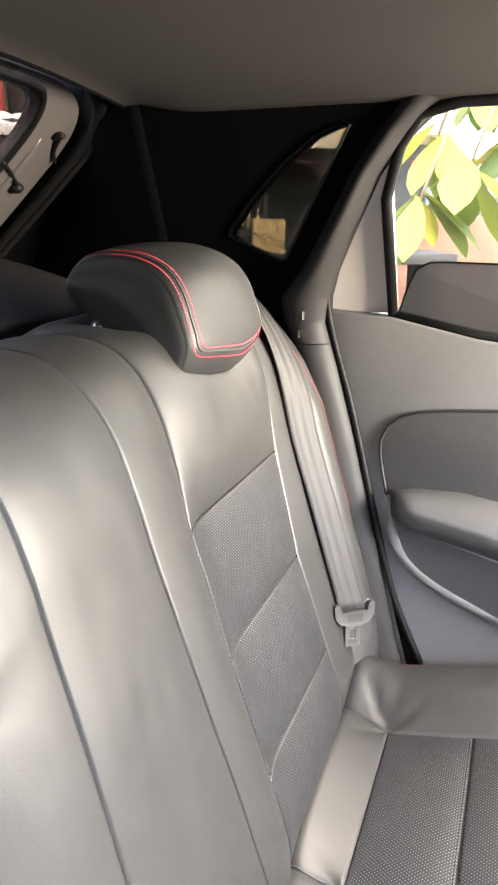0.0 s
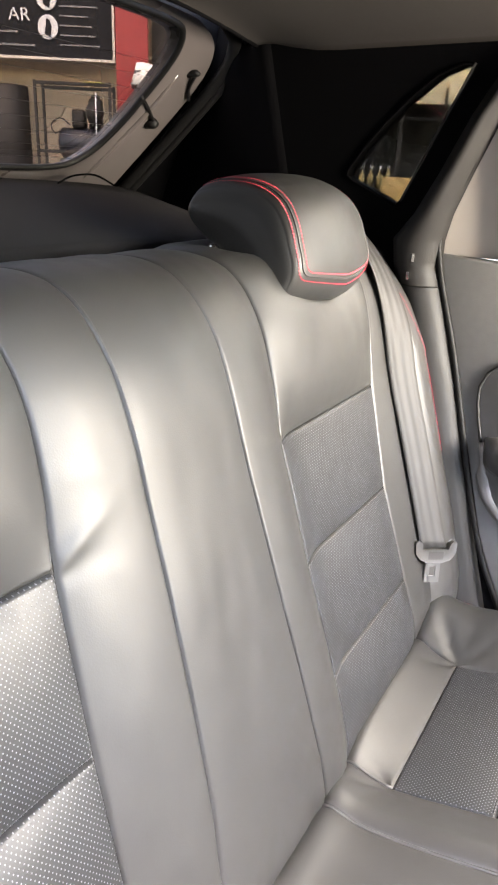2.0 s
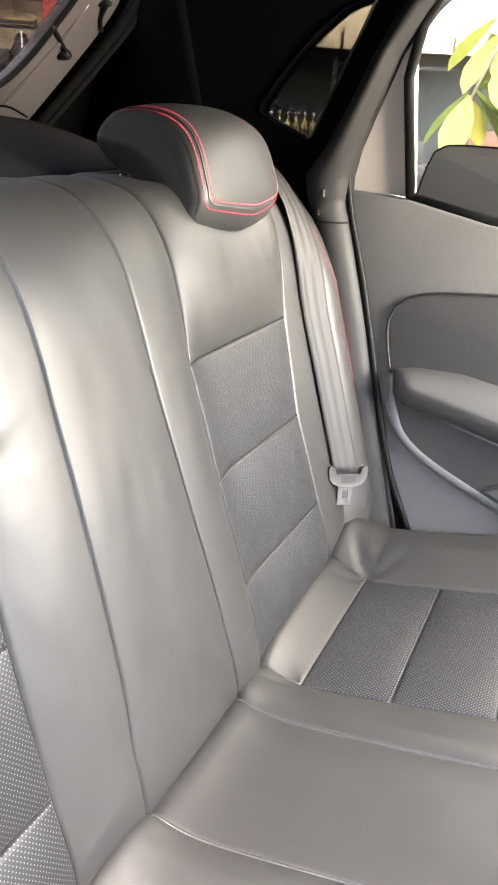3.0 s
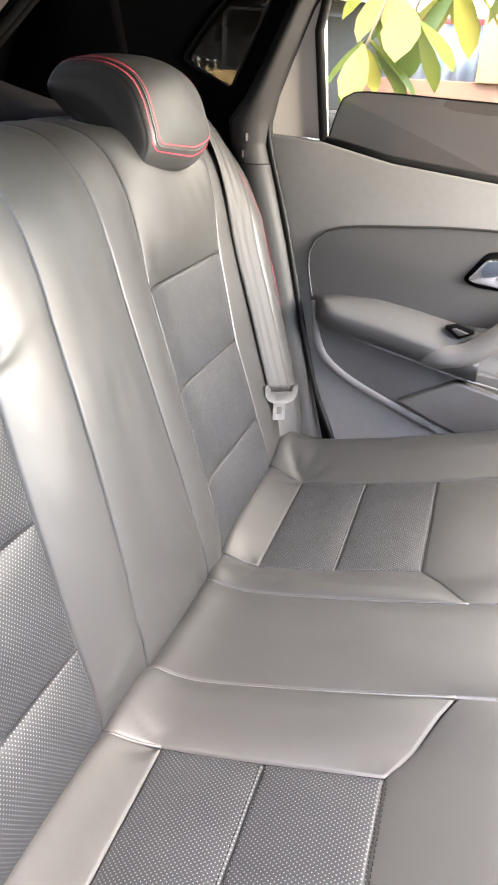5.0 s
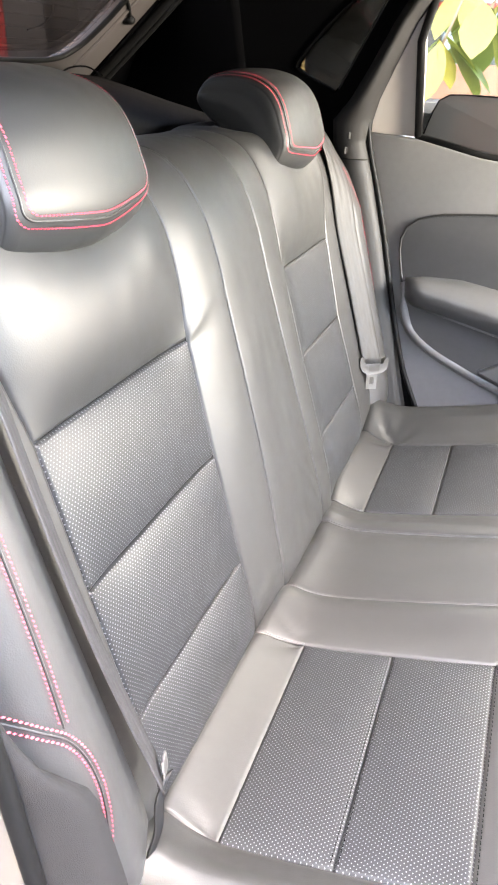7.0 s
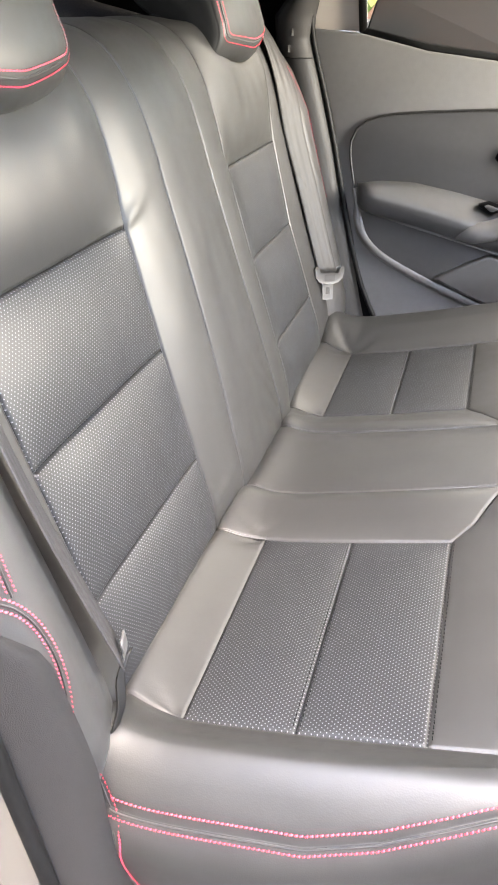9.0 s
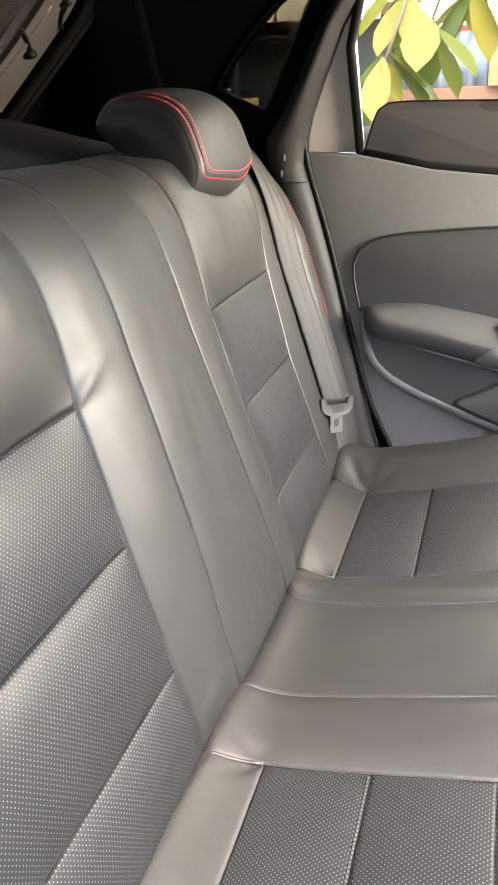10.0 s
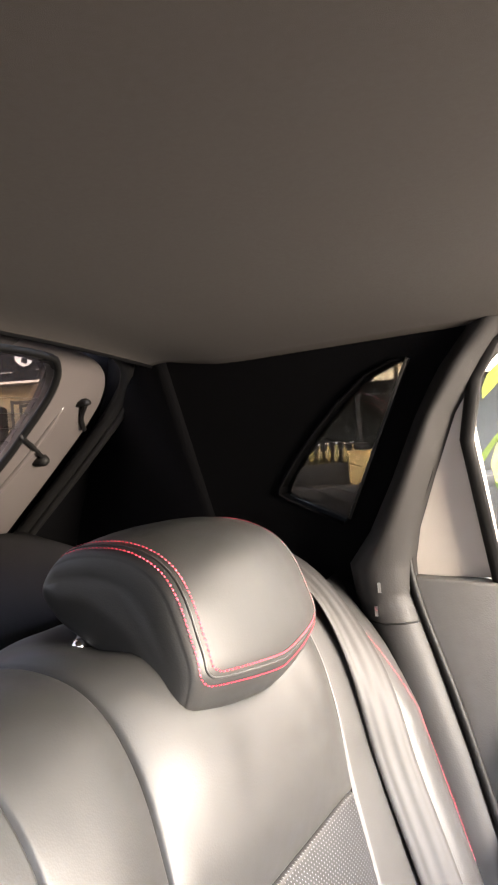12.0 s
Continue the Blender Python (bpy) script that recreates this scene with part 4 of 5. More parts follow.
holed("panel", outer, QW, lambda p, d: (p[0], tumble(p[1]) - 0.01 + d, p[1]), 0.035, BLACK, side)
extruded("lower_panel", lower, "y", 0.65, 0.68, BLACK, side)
bv = []
for x in np.r_[np.linspace(-0.42, -0.7, 15), -0.85, -1.0]:
    out = 0.09 * soft_step((-0.42 - x) / 0.34)
    for z in np.linspace(0.3, min(1.54, 1.52 + (x + 0.5) * 0.855), 20):
        bv.append((x, tumble(z) - 0.01 + out, z))
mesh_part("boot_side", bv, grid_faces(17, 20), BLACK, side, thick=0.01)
q = lean("quarter_glass", QW, GLASS_SIDE, side, -0.012, 0.004, "tinted quarter window glass")
tube("quarter_seal", [(x, tumble(z) - 0.012, z) for x, z in QW + QW[:1]], 0.0022, BLACK, side)
tube("bright_edge", [(x - 0.001, tumble(z) - 0.013, z) for x, z in (QW[1], QW[2])], 0.0022, PILLAR, side)

# near side: quarter panel, aperture trim, painted body
near = thing("wall_side_near", "black inner side trim behind the open near door", "side trim", kind="structure")
mesh_part("panel", [(x, -tumble(z) + 0.0, z) for x, z in [(-0.96, 0.3), (-0.12, 0.3), (-0.12, 0.75), (-0.17, 1.0), (-0.24, 1.18), (-0.1, 1.45), (-0.49, 1.515), (-0.93, 1.12)]], [tuple(range(8))], BLACK, near, thick=0.02, smooth=False)
apert = thing("door_aperture_trim", "dark grey fabric trim and black seal round the open doorway", "aperture trim", kind="structure")
ZS = np.linspace(1.12, 0.36, 40)
inner_x = np.interp(ZS, [0.36, 0.5, 0.578, 0.66, 0.715, 0.77, 0.815, 0.845, 0.862, 0.876, 1.12], [0.01, -0.018, -0.031, -0.032, -0.041, -0.05, -0.06, -0.078, -0.1, -0.122, -0.24])
outer_x = np.interp(ZS, [0.36, 0.556, 0.731, 0.828, 0.919, 1.12], [-0.03, -0.055, -0.073, -0.084, -0.095, -0.16])
tv = []
for z, a, b in zip(ZS, inner_x, outer_x):
    for f in np.linspace(0, 1, 9):
        bump = 0.014 * math.sin(math.pi * f) * (1 if z < 0.9 else 0.6)
        y_in = np.interp(z, [0.36, 0.70, 0.80, 0.85, 1.12], [-0.6, -0.605, -0.61, -0.64, -0.645])
        tv.append((a + (b - a) * f + bump, y_in + (-0.66 - y_in) * f, z + 0.01 * math.sin(math.pi * f)))
mesh_part("trim", tv, grid_faces(40, 9), CARPET, apert)
tube("seal", [(b + 0.002, -0.667, z) for z, b in zip(ZS, outer_x)], 0.0075, RUBBER, apert, "black rubber door seal")
# body paint made darker on the flange, with its shade in the colour
SHADED_FLANGE = material("shaded_flange_paint", (0.075, 0.067, 0.057), 0.35, vary=0.06, scale=14, bump=0, coat=0.2)
for name, cols, mat, label in (("painted_flange", ((0.002, -0.668), (-0.004, -0.676), (-0.016, -0.692), (-0.034, -0.703)), SHADED_FLANGE, "painted door flange, its shade put into a tan colour"), ("body_panel", ((-0.034, -0.703), (-0.05, -0.708), (-0.12, -0.711), (-0.3, -0.713)), PAINT, "pale painted outer body panel")):
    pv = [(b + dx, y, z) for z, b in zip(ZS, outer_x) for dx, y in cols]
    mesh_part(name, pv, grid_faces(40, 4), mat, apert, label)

# ---- roof ----
roof_v, nx, ny = [], 44, 61


def roof_point(f, u):
    """Roof lining: f runs from its rear edge to the windscreen, u across."""
    rear = -0.4 - 0.045 * u * u
    x = rear + (1.0 - rear) * f
    wide = 0.528 + 0.03 * min(1, max(0, (x + 0.1) / 0.3))
    lip = 0.010 * max(0, 1 - f * 60)
    return (x, wide * u, 1.482 - 0.01 * u * u - 0.018 * abs(u) ** 6 * soft_step((x + 0.47) / 0.15) - lip * 0.5)


for f in np.r_[0, 0.004, 0.01, np.linspace(0.02, 1, nx - 3)]:
    for u in np.linspace(-1, 1, ny):
        roof_v.append(roof_point(f, u))
roof_v += [(x, y, z + 0.03) for x, y, z in roof_v]
_f = grid_faces(nx, ny)
_rim = [(i, i + 1) for i in range(ny - 1)] + [((nx - 1) * ny + i, (nx - 1) * ny + i + 1) for i in range(ny - 1)] + [(i * ny, (i + 1) * ny) for i in range(nx - 1)] + [(i * ny + ny - 1, (i + 1) * ny + ny - 1) for i in range(nx - 1)]
roof = mesh_part("ceiling", roof_v, _f + [tuple(k + nx * ny for k in q) for q in _f] + [(a, b, b + nx * ny, a + nx * ny) for a, b in _rim], LINING)
edge = tube("lining_edge", [roof_point(0, u) for u in np.linspace(-1, 1, 80)], 0.003, BLACK, roof)
tagged(roof, "grey-brown fabric roof lining over the rear seat", "roof lining", kind="structure")

# ---- tailgate ----
tail = thing("tailgate", "closed tailgate with bare cream painted frame and rear window", "tailgate", kind="structure")


def gate(y, z):
    return (-0.52 + (z - 1.46) / 0.855, y, z)


def both(pts):
    """An outline given for one half, mirrored."""
    return pts + [(-y, z) for y, z in pts[::-1]]


GL = both([tuple(p) for p in smooth_path([(0.0, 1.283), (0.2, 1.283), (0.37, 1.286), (0.425, 1.305), (0.447, 1.345), (0.452, 1.4), (0.449, 1.441), (0.432, 1.467), (0.395, 1.478), (0.26, 1.481), (0.0, 1.482)], 110)][1:-1])
RIM = both([tuple(p) for p in smooth_path([(0.0, 1.17), (0.3, 1.17), (0.5, 1.18), (0.545, 1.22), (0.555, 1.3), (0.557, 1.37), (0.555, 1.41), (0.544, 1.441), (0.516, 1.466), (0.465, 1.482), (0.38, 1.49), (0.0, 1.495)], 110)][1:-1])
fr = holed("frame", RIM, GL, lambda p, d: (gate(*p)[0] - d, p[0], p[1]), 0.03, SHADED_TAIL_PAINT, tail, "cream painted metal frame, its shade put into the paint colour")
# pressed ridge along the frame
tube("ridge", [gate(y, z) for y, z in smooth_path([(0.462, 1.27), (0.478, 1.33), (0.488, 1.385), (0.488, 1.425)], 14)], [0.001, 0.003] + [0.005] * 10 + [0.003, 0.001], SHADED_TAIL_PAINT, tail)
mesh_part("rear_glass", [(gate(*p)[0] - 0.02, p[0], p[1]) for p in GL], [tuple(range(len(GL)))], GLASS_DARK, tail, "tinted rear window glass", smooth=False)
tube("glass_seal", [gate(*p) for p in GL + GL[:1]], 0.005, RUBBER, tail, "black glass seal")
for k in range(9):
    z = 1.30 + 0.017 * k
    w = 0.42 + 0.08 * min(1, k / 6)
    tube("heater_wire", [(gate(0, z)[0] - 0.018, -w, z), (gate(0, z)[0] - 0.018, w, z)], 0.0003, RUBBER, tail, sides=4)
for (y, z), r in (((0.511, 1.359), 0.0085), ((0.512, 1.43), 0.0055)):
    x = gate(y, z)[0] + 0.006
    tube("stopper", [(x - 0.01, y, z), (x + 0.006, y, z), (x + 0.012, y, z - 0.001)], [r, r, r * 0.5], RUBBER, tail, "black rubber stopper", 12)
tube("strap", smooth_path([(gate(0.512, 1.43)[0] + 0.012, 0.512, 1.43), (-0.572, 0.532, 1.412), (-0.585, 0.55, 1.397)], 8), 0.003, RUBBER, tail, "black strap")
tube("strap", smooth_path([(gate(0.511, 1.359)[0] + 0.01, 0.511, 1.362), (-0.612, 0.478, 1.378), (-0.598, 0.445, 1.391)], 8), 0.003, RUBBER, tail, "black strap")
extruded("lower_panel", [(-0.6, 0.3), (0.6, 0.3), (0.6, 1.14), (-0.6, 1.14)], "x", -1.05, -0.95, BLACK, tail)
seal = thing("tailgate_seal", "black rubber seal round the tailgate opening", "seal", kind="structure")
for off, r in ((0.0, 0.012), (0.02, 0.006)):
    tube("seal", [(gate(y, z)[0] + 0.028 + off, y * 1.03, z + 0.006 + off * 0.1) for y, z in RIM + RIM[:1]], r, RUBBER, seal)
ring_out = [(gate(y, z)[0] - 0.014, y * 1.3, 1.33 + (z - 1.33) * 1.5) for y, z in RIM]
ring_in = [(gate(y, z)[0] - 0.014, y * 0.985, 1.33 + (z - 1.33) * 0.97) for y, z in RIM]
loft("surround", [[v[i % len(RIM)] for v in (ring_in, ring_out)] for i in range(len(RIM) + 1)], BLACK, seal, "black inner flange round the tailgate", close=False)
header = thing("wall_header", "black header trim over the tailgate", "header trim", kind="structure")
hv = []
for y in np.linspace(-0.56, 0.56, 40):
    d = 0.012 * (abs(y) / 0.56) ** 4
    hv += [(-0.34, y, 1.496 - d), (-0.40, y, 1.5 - d), (-0.44, y, 1.507 - d), (-0.455, y, 1.513 - d), (-0.50, y, 1.53)]
mesh_part("header", hv, grid_faces(30, 5), PILLAR, header)
shelf = thing("parcel_shelf", "dark grey fabric parcel shelf behind the backrest", "parcel shelf")
sv = []
for x, z in [(-0.43, 1.16), (-0.432, 1.196), (-0.445, 1.203), (-0.5, 1.215), (-0.58, 1.232), (-0.66, 1.252), (-0.73, 1.268), (-0.745, 1.262), (-0.746, 1.24)]:
    for y in np.linspace(-0.56, 0.56, 24):
        sv.append((x, y, z - 0.012 * (abs(y) / 0.56) ** 4))
mesh_part("board", sv, grid_faces(9, 24), SHELF, shelf, thick=0.004)
tube("cord", smooth_path([(-0.70, 0.36, 1.262), (-0.69, 0.385, 1.274), (-0.672, 0.415, 1.276), (-0.655, 0.44, 1.262)], 16), 0.0016, BLACK, shelf, "thin black lifting cord")

# ---- floor, and unseen walls added to close the car and block light ----
floor = box("floor", (-1.1, -0.66, 0.28), (1.7, 0.68, 0.32), CARPET)
tagged(floor, "dark carpeted car floor", "floor", kind="structure")
# unseen blocks in place of the front seats, cutting the windscreen lamp's light
front = thing("wall_front_block", "unseen dark blocks standing in for the front seats", "partition", kind="structure")
box("low_wall", (0.86, -0.66, 0.3), (0.92, 0.66, 0.98), CARPET, front, bevel=0.02)
for y0, y1, top in ((-0.6, -0.13, 1.2), (0.13, 0.6, 1.03)):
    extruded("light_block", rounded([(y0, 0.32), (y1, 0.32), (y1 - 0.03, top), (y0 + 0.03, top)], 0.09), "x", 0.77, 0.86, CARPET, front, bevel=0.02)
# unseen walls added up to the roof, shutting out light from front side windows
fside = box("wall_far_light_block", (0.6, 0.66, 0.3), (1.7, 0.7, 1.5), PLASTIC_DARK)
tagged(fside, "unseen dark wall added over the front door and window to block light", "door trim", kind="structure")
nside = box("wall_near_light_block", (0.95, -0.7, 0.3), (1.7, -0.66, 1.5), PLASTIC_DARK)
tagged(nside, "unseen dark wall added over the front door and window to block light", "door trim", kind="structure")

# ---- outside ----
GROUND = material("concrete_ground", (0.05, 0.048, 0.045), 0.85, vary=0.25, scale=6, grain=40, bump=0.3, blotch=0.5)
ground = mesh_part("ground", [(-60, -60, 0), (60, -60, 0), (60, 60, 0), (-60, 60, 0)], [(0, 1, 2, 3)], GROUND, smooth=False)
tagged(ground, "dusty concrete yard reaching into the distance", "ground", kind="structure")
WALL = material("beige_wall", (0.62, 0.5, 0.36), 0.85, vary=0.15, scale=8, grain=60, bump=0.3)
SIGN = material("dark_sign", (0.02, 0.02, 0.022), 0.85, spec=0.15, vary=0.2, scale=4, bump=0)
REDP = material("red_paint", (0.28, 0.022, 0.022), 0.5, vary=0.2, scale=8, bump=0)
# raised forecourt of the workshop behind the car; its front runs along y here and is turned into place below
plinth = box("pavement", (-14, -10, 0.0), (-3.4, 16, 1.2), GROUND, bevel=0.02)
tagged(plinth, "raised concrete forecourt of the workshop", "pavement", kind="structure")
wall = box("wall_workshop", (-5.75, -6, 1.19), (-5.6, 7.6, 4.4), WALL)
tagged(wall, "beige plastered workshop wall behind the car", "wall", kind="structure")
pier = thing("red_pillar", "red painted pillar at the workshop front", "pillar")
box("shaft", (-5.1, 5.46, 1.19), (-4.98, 5.81, 4.4), REDP, pier, bevel=0.006)
GLASSY = material("white_print", (0.6, 0.6, 0.6), 0.6, vary=0.1, bump=0)
LETTER = material("grey_print", (0.16, 0.16, 0.16), 0.6, vary=0.1, bump=0)
TRIM = material("pale_edge", (0.55, 0.5, 0.44), 0.6, vary=0.1, bump=0)
sign = thing("sign_board", "dark workshop sign board with white discs, letters and lines", "sign")
box("board", (-5.2, 1.2, 2.31), (-5.02, 5.42, 4.0), SIGN, sign, bevel=0.006)
box("lower_edge", (-5.21, 1.2, 2.28), (-5.0, 5.43, 2.308), TRIM, sign)
box("side_edge", (-5.21, 5.422, 2.28), (-5.0, 5.448, 4.0), TRIM, sign)


def disc(y, z, r, mat, x):
    v = [(x, y + r * math.cos(a), z + r * 1.15 * math.sin(a)) for a in np.linspace(0, 2 * math.pi, 28, endpoint=False)]
    v += [(x - 0.02, p[1], p[2]) for p in v]
    return mesh_part("emblem", v, [tuple(range(28)), tuple(range(55, 27, -1))] + [(i, (i + 1) % 28, 28 + (i + 1) % 28, 28 + i) for i in range(28)], mat, sign, smooth=False)


for z in (2.61, 2.9, 3.19):
    emblem = disc(4.73, z, 0.108, GLASSY, -5.0)
    extruded("emblem_mark", rounded([(4.69, z - 0.07), (4.76, z - 0.1), (4.77, z + 0.02), (4.745, z + 0.08), (4.715, z + 0.08), (4.71, z)], 0.02), "x", -5.0, -4.99, SIGN, emblem)
for k in range(9):
    z = 2.44 + 0.097 * k
    box("text_bar", (-5.02, 4.855, z - 0.008), (-5.012, 5.16 + 0.12 * ((k * 7 + 3) % 4) / 3, z + 0.008), LETTER, sign)
for y, end, z in ((4.1, 4.40, 2.55), (4.0, 4.58, 2.42)):
    box("text_bar", (-5.02, y, z - 0.01), (-5.012, end, z + 0.01), LETTER, sign)
font = bpy.data.curves.new("lettering", "FONT")
font.body, font.size, font.extrude = "AR", 0.185, 0.004
carrier = bpy.data.objects.new("lettering", font)
letters = bpy.data.meshes.new_from_object(carrier)
letters.transform(pose(-5.014, 4.31, 2.665, 90, 0, 90))
bpy.data.objects.remove(carrier)
link_mesh("lettering", letters, GLASSY, sign, "white letters", smooth=False)
STEEL = material("rusty_steel", (0.035, 0.031, 0.028), 0.6, metal=0.4, vary=0.3, scale=20, bump=0.1)
TANKC = material("blue_tank", (0.022, 0.024, 0.034), 0.45, vary=0.2, scale=10, bump=0)
TAPE = material("yellow_tape", (0.3, 0.27, 0.06), 0.6, vary=0.2, bump=0)
rack = thing("steel_rack", "dark steel frame standing before the workshop wall", "rack")
for y in (4.55, 5.37):
    for x in (-5.35, -4.95):
        box("upright", (x, y, 1.19), (x + 0.03, y + 0.03, 2.1), STEEL, rack, bevel=0.004)
for z in (1.45, 2.06):
    box("rail", (-4.95, 4.55, z), (-4.92, 5.40, z + 0.03), STEEL, rack, bevel=0.004)
box("rail", (-5.35, 4.55, 2.06), (-5.32, 5.40, 2.09), STEEL, rack, bevel=0.004)
box("tape", (-4.955, 5.1, 2.088), (-4.915, 5.34, 2.098), TAPE, rack, "yellow tape")
pole = thing("white_pole", "thin white pole leaning before the compressor", "pole")
tube("shaft", [(-4.86, 5.25, 1.195), (-4.86, 5.235, 1.6), (-4.86, 5.24, 2.0)], 0.008, GLASSY, pole, sides=8)
tank = thing("air_compressor", "dark blue air compressor with tank on the forecourt", "compressor")
tube("tank", [(-5.15, 4.76, 1.55), (-5.15, 4.775, 1.55), (-5.15, 4.81, 1.55), (-5.15, 5.3, 1.55), (-5.15, 5.335, 1.55), (-5.15, 5.35, 1.55)], [0.06, 0.11, 0.145, 0.145, 0.11, 0.06], TANKC, tank, sides=24)
box("motor", (-5.25, 4.93, 1.69), (-5.05, 5.08, 1.86), STEEL, tank, bevel=0.03)
box("pump", (-5.23, 5.12, 1.69), (-5.07, 5.27, 1.97), STEEL, tank, bevel=0.03)
tube("cylinder_head", [(-5.15, 5.195, 1.96), (-5.15, 5.195, 2.0)], 0.05, STEEL, tank, sides=14)
tube("wheel", [(-5.02, 5.2, 1.83), (-4.99, 5.2, 1.83)], 0.1, STEEL, tank, sides=20)
tube("hose", smooth_path([(-5.1, 4.9, 1.72), (-5.08, 4.8, 1.78), (-5.06, 4.7, 1.72), (-5.06, 4.73, 1.64), (-5.08, 4.8, 1.66)], 18), 0.007, RUBBER, tank, "black hose")
box("base", (-5.27, 4.78, 1.195), (-5.03, 5.1, 1.4), STEEL, tank, bevel=0.01)
for y in (4.85, 5.24):
    box("foot", (-5.25, y, 1.19), (-5.05, y + 0.04, 1.43), STEEL, tank)
drum = thing("dark_drum", "dark upright drum standing at the wall", "drum")
tube("shell", [(-5.3, 4.18, 1.19), (-5.3, 4.18, 1.22), (-5.3, 4.18, 2.05), (-5.3, 4.18, 2.07)], [0.2, 0.22, 0.22, 0.2], STEEL, drum, sides=22)
CLOTH = material("white_cloth", (0.7, 0.68, 0.63), 0.8, vary=0.1, bump=0)
bin_ = thing("covered_machine", "dark machine covered with a white cloth", "machine")
box("body", (-4.9, 5.69, 1.19), (-4.6, 6.1, 2.19), STEEL, bin_, bevel=0.02)
mesh_part("cloth", [(-4.93 + 0.06 * i, 5.66 + 0.06 * j, 2.22 + 0.05 * noise.noise((i * 0.7, j * 0.6, 1)) - (0.17 if i in (0, 6) or j in (0, 8) else 0)) for i in range(7) for j in range(9)], grid_faces(7, 9), CLOTH, bin_, thick=0.01)
board = thing("dark_board", "tall dark board leaning at the workshop front", "board")
box("sheet", (-5.45, 5.83, 1.19), (-5.4, 7.2, 3.4), STEEL, board, bevel=0.01)
hinge = Vector((-5.05, 5.45, 0))
turned = Matrix.Translation(hinge + Vector((0.06, 0.035, 0))) @ Matrix.Rotation(radians(-55), 4, "Z") @ Matrix.Diagonal((1, 0.87, 1, 1)) @ Matrix.Translation(-hinge)
for ob in (wall, pier, rack, pole, tank, drum, bin_, board):
    ob.matrix_world = turned
low = Vector((0, 0, 2.29))
sign.matrix_world = turned @ Matrix.Translation(low) @ Matrix.Diagonal((1, 1, 0.84, 1)) @ Matrix.Translation(-low)

# things seen through the quarter window
BOXC = material("yellow_card", (0.55, 0.37, 0.15), 0.7, vary=0.15, bump=0)
bench = thing("work_bench", "dark bench beside the workshop", "bench")
BD = Vector((-0.42, 0.907, 0.0))
BS = Vector((0.907, 0.42, 0.0))


def spot(d, side, z):
    return Vector((0.1, -0.25, 0)) + BD * d + BS * side + Vector((0, 0, z))


def turned_box(name, c, half, mat, parent, label="", bevel=0.004):
    v = [c + BS * a * half[0] + BD * b * half[1] + Vector((0, 0, e * half[2])) for e in (-1, 1) for a, b in ((-1, -1), (1, -1), (1, 1), (-1, 1))]
    return mesh_part(name, v, [(3, 2, 1, 0), (4, 5, 6, 7), (0, 1, 5, 4), (1, 2, 6, 5), (2, 3, 7, 6), (3, 0, 4, 7)], mat, parent, label, bevel=bevel)


turned_box("top", spot(4.2, 0.4, 1.10), (1.0, 0.3, 0.03), STEEL, bench)
for a in (-0.5, 1.3):
    turned_box("leg", spot(4.2, a, 0.55), (0.03, 0.25, 0.545), STEEL, bench)
turned_box("ledge", spot(4.32, 0.3, 1.19), (0.6, 0.06, 0.06), STEEL, bench)
JAR = material("amber_bottle", (0.32, 0.24, 0.1), 0.3, vary=0.15, bump=0)


def bottle(c):
    b = thing("bottle", "small amber bottle standing on the bench", "bottle", group="bottles on the bench")
    tube("body", [c, c + Vector((0, 0, 0.07)), c + Vector((0, 0, 0.085)), c + Vector((0, 0, 0.11))], [0.019, 0.019, 0.008, 0.007], JAR, b, sides=12)
    tube("cap", [c + Vector((0, 0, 0.11)), c + Vector((0, 0, 0.125))], 0.011, GLASSY, b, sides=10)
    return b


for k in range(8):
    bottle(spot(4.32, -0.06 + 0.05 * k, 1.25))
carton = thing("carton", "yellow cardboard carton standing on the bench", "carton")
turned_box("body", spot(4.15, 0.34, 1.22), (0.092, 0.08, 0.09), BOXC, carton)
turned_box("flap", spot(4.15, 0.34, 1.313), (0.094, 0.05, 0.003), BOXC, carton)
shed = thing("wall_shed", "dark open shed with a pale canopy beside the yard", "shed", kind="structure")
turned_box("back", spot(5.2, 0.55, 1.1), (1.0, 0.05, 1.1), STEEL, shed)
AWN = material("pale_awning", (0.85, 0.7, 0.46), 0.8, vary=0.1, bump=0)
turned_box("canopy", spot(5.0, 0.55, 1.98), (1.0, 0.5, 0.16), AWN, shed)
for k in range(-2, 6):
    turned_box("scallop", spot(4.48, k * 0.22 + 0.05, 1.80), (0.10, 0.015, 0.07), AWN, shed)

# ---- yard seen through the far door window ----
BROWN = material("brown_wall", (0.17, 0.08, 0.05), 0.85, vary=0.2, scale=8, grain=40, bump=0.3)
CORR = material("blue_grey_sheet", (0.25, 0.3, 0.37), 0.5, vary=0.12, scale=6, bump=0)
WOOD = material("brown_wood", (0.3, 0.17, 0.08), 0.7, vary=0.2, scale=12, bump=0)
low_wall = box("wall_yard", (-3.0, 5.0, 0), (6.0, 5.2, 1.34), BROWN, bevel=0.01)
tagged(low_wall, "red-brown low wall across the yard", "wall", kind="structure")
fence = thing("sheet_fence", "blue-grey corrugated sheet fence on the low wall", "fence")
fv = []
xs = np.linspace(-3.0, 6.0, 500)
for x in xs:
    y = 5.1 + 0.02 * math.sin(x * 2 * math.pi / 0.1)
    fv += [(x, y, 1.34), (x, y, 1.69)]
mesh_part("sheet", fv, grid_faces(500, 2), CORR, fence, thick=0.003)
box("rail", (-3.0, 5.03, 1.685), (6.0, 5.08, 1.72), REDP, fence)
for x in (-2.2, 0.0, 2.2, 4.4):
    box("post", (x, 4.96, 1.335), (x + 0.22, 5.06, 1.76), WOOD, fence, bevel=0.006)
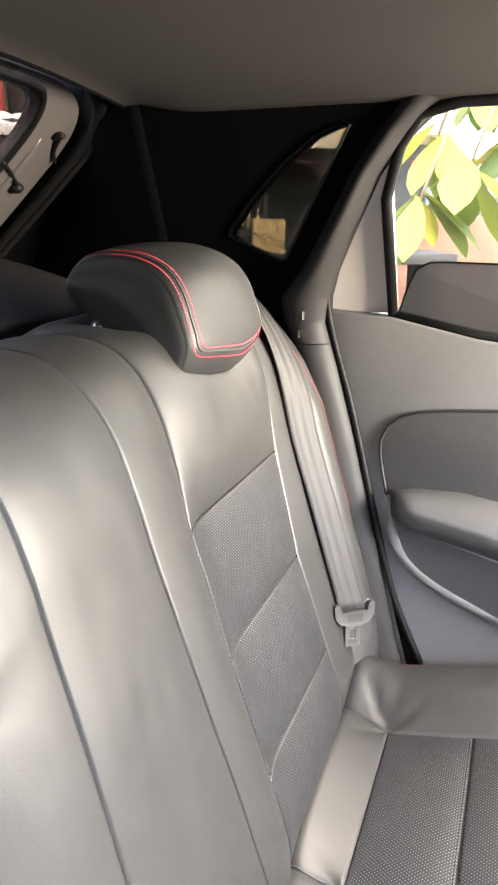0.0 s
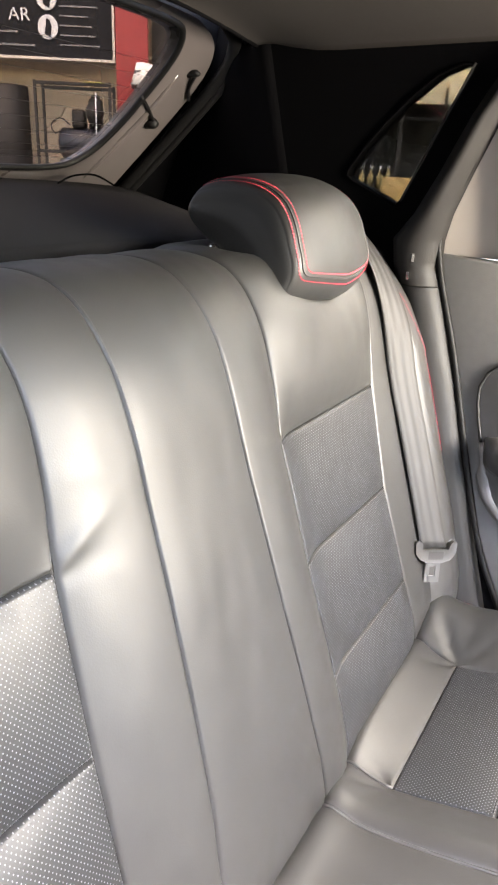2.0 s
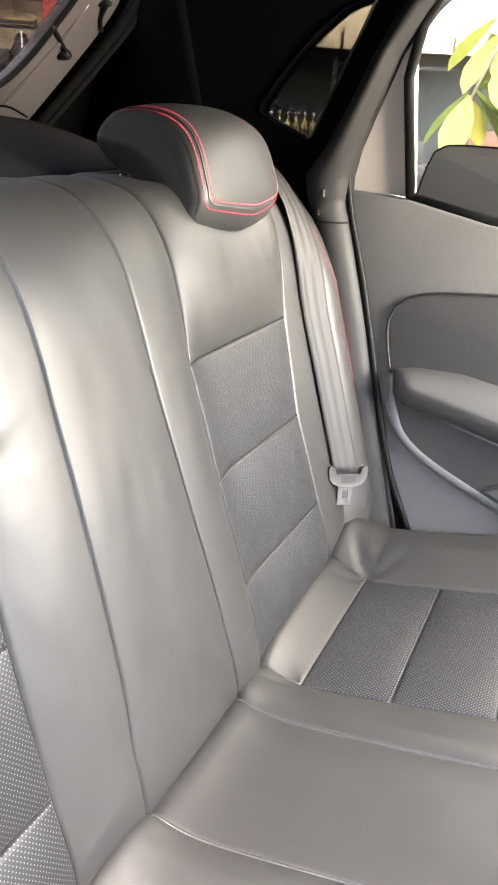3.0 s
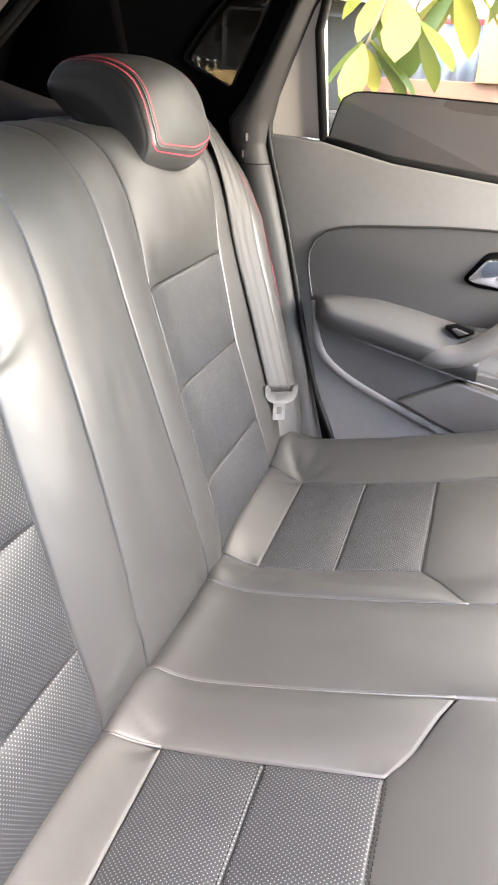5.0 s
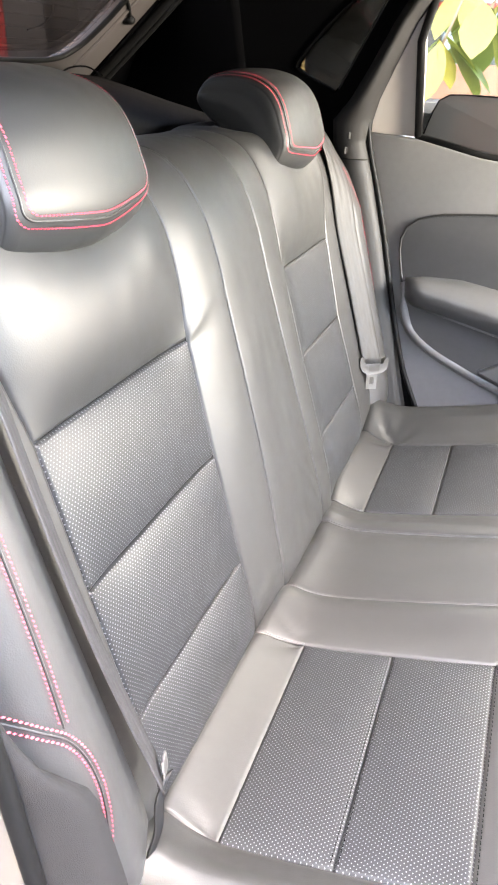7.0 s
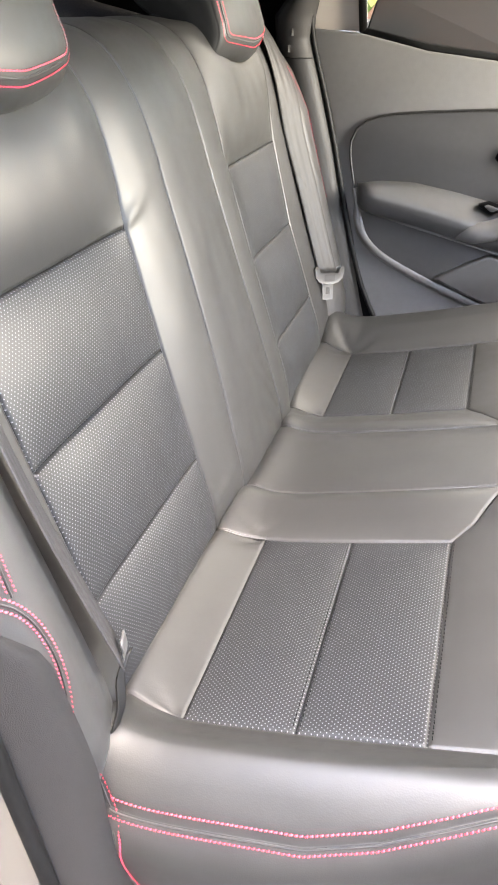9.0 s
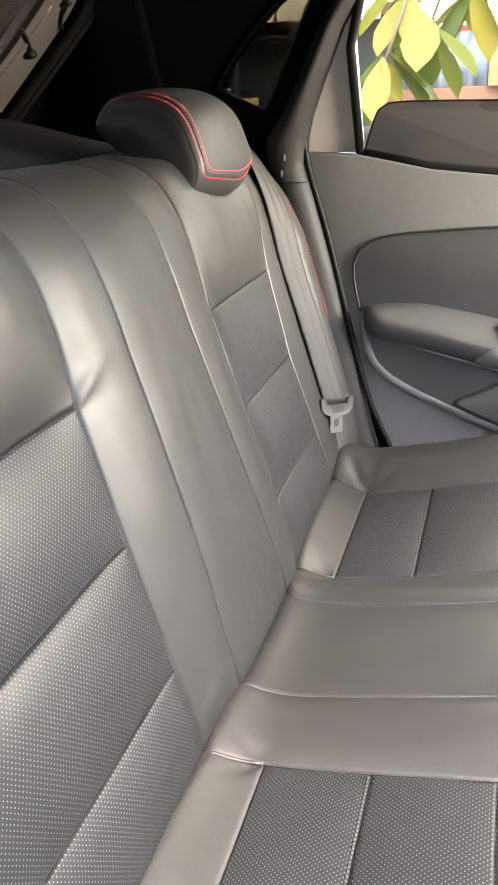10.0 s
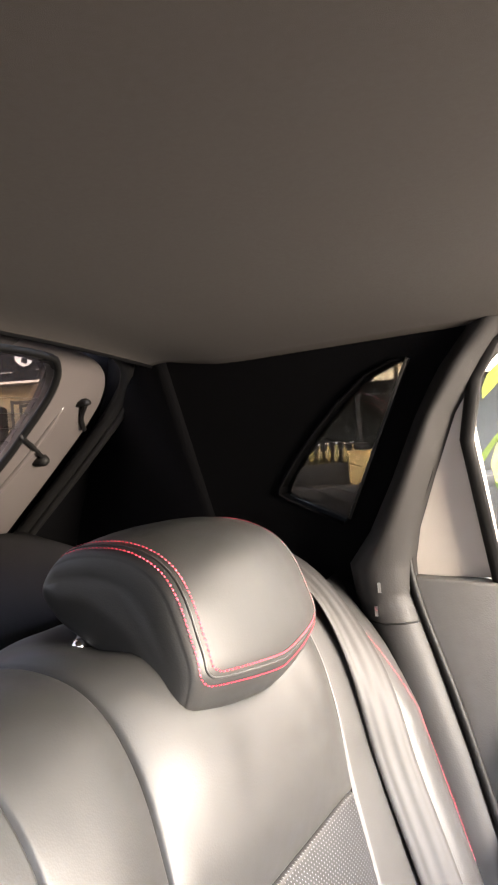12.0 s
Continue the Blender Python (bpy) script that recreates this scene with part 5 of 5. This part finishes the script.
BLUE = material("blue_roof", (0.12, 0.3, 0.55), 0.5, vary=0.1, bump=0)
hut = thing("blue_hut", "low hut with a blue roof beyond the fence", "hut")
box("body", (-1.2, 9.0, 0), (1.6, 11.0, 1.75), WALL, hut)
box("roof", (-1.4, 8.8, 1.75), (1.8, 11.2, 1.98), BLUE, hut, bevel=0.02)

# tree with large drooping leaves outside the far door
LEAF = bpy.data.materials.new("leaf")
LEAF.use_nodes = True
_n, _l = LEAF.node_tree.nodes, LEAF.node_tree.links
_p = _n["Principled BSDF"]
_p.inputs["Roughness"].default_value = 0.5
_cr = _n.new("ShaderNodeValToRGB")
_geo = _n.new("ShaderNodeNewGeometry")
_cr.color_ramp.elements[0].color, _cr.color_ramp.elements[1].color = (0.06, 0.11, 0.022, 1), (0.25, 0.215, 0.04, 1)
_l.new(_geo.outputs["Random Per Island"], _cr.inputs[0])
_tl, _mx2 = _n.new("ShaderNodeBsdfTranslucent"), _n.new("ShaderNodeMixShader")
_mx2.inputs[0].default_value = 0.5
_l.new(_cr.outputs[0], _p.inputs["Base Color"]), _l.new(_cr.outputs[0], _tl.inputs[0])
_l.new(_p.outputs[0], _mx2.inputs[1]), _l.new(_tl.outputs[0], _mx2.inputs[2]), _l.new(_mx2.outputs[0], _n["Material Output"].inputs[0])
BARK = material("bark", (0.16, 0.11, 0.07), 0.9, vary=0.3, scale=30, grain=90, bump=0.5)
tree = thing("garden_tree", "broad-leaved tree with large yellow-green drooping leaves", "tree")
tube("trunk", smooth_path([(1.9, 2.5, 0), (1.85, 2.45, 0.9), (1.7, 2.4, 1.8), (1.5, 2.3, 2.7), (1.3, 2.3, 3.4)], 16), [0.11 - 0.005 * k for k in range(16)], BARK, tree)
rng = random.Random(4)
tips = []
for k in range(16):
    a = Vector((1.45 + 0.1 * rng.uniform(-1, 1), 2.3, 2.3 + 0.06 * k))
    e = Vector((rng.uniform(0.15, 2.2), rng.uniform(1.45, 2.6), rng.uniform(1.8, 2.7)))
    mid = (a + e) / 2 + Vector((0, 0, 0.25))
    tube("limb", smooth_path([a, mid, e], 8), [0.03 - 0.003 * q for q in range(8)], BARK, tree, sides=6)
    tips.append(e)
lv, lf = [], []


def leaf(base, d, up, size):
    d, sidev = d.normalized(), d.cross(up).normalized()
    nrm = sidev.cross(d).normalized()
    k0 = len(lv)
    prof = [(0, 0.02), (0.12, 0.16), (0.35, 0.36), (0.62, 0.44), (0.84, 0.3), (1.0, 0.02)]
    for t, w in prof:
        sag = nrm * (-0.16 * t * t * size)
        c = base + d * size * t + sag
        lv.extend([c - sidev * w * size * 0.55 + nrm * 0.06 * size * w, c, c + sidev * w * size * 0.55 + nrm * 0.06 * size * w])
    for i in range(5):
        a = k0 + 3 * i
        lf.extend([(a, a + 1, a + 4, a + 3), (a + 1, a + 2, a + 5, a + 4)])


def rosette(c, count, size):
    turn = rng.uniform(0, 6.28)
    for k in range(count):
        w = turn + k * 2.4
        d = Vector((math.cos(w), math.sin(w) * 0.8, -0.9 + rng.uniform(-0.5, 0.5)))
        leaf(c + Vector((rng.uniform(-0.02, 0.02), rng.uniform(-0.02, 0.02), rng.uniform(-0.03, 0.03))), d, Vector((0, 0, 1)), size * rng.uniform(0.75, 1.15))


for e in tips:
    for k in range(7):
        rosette(e + Vector((rng.uniform(-0.4, 0.4), rng.uniform(-0.3, 0.3), rng.uniform(-0.3, 0.3))), 6, 0.17)
# low sprays that hang before the window
for c in ((-0.14, 1.62, 1.53), (-0.05, 1.55, 1.44), (0.06, 1.7, 1.56), (0.24, 1.6, 1.58), (-0.16, 1.5, 1.36), (0.36, 1.8, 1.62), (-0.06, 1.7, 1.68), (0.15, 1.85, 1.78), (0.55, 1.7, 1.5), (0.8, 1.8, 1.62)):
    rosette(Vector(c), 6, 0.19)
    tube("twig", smooth_path([Vector(c), Vector(c) + Vector((0.08, 0.1, 0.25)), Vector((0.3, 2.0, 2.3))], 6), 0.005, BARK, tree, sides=5)
mesh_part("crown", lv, lf, LEAF, tree)

frame_post = thing("steel_post", "thin steel post with a cross rail before the shed", "post")
turned_box("post", spot(4.6, 0.36, 0.85), (0.015, 0.015, 0.85), STEEL, frame_post)
turned_box("cross_rail", spot(4.6, 0.72, 1.66), (0.37, 0.012, 0.012), STEEL, frame_post)

# unseen dark wall added to close the near side and hold back skylight
BLOCKW = material("light_block_dark", (0.018, 0.0172, 0.0165), 0.9, vary=0.2, scale=8, bump=0)
light_block = box("wall_yard_light_block", (-9, -2.5, 0), (8, -2.3, 2.15), BLOCKW)
tagged(light_block, "unseen dark wall added to block light from the near side", "wall", kind="structure")
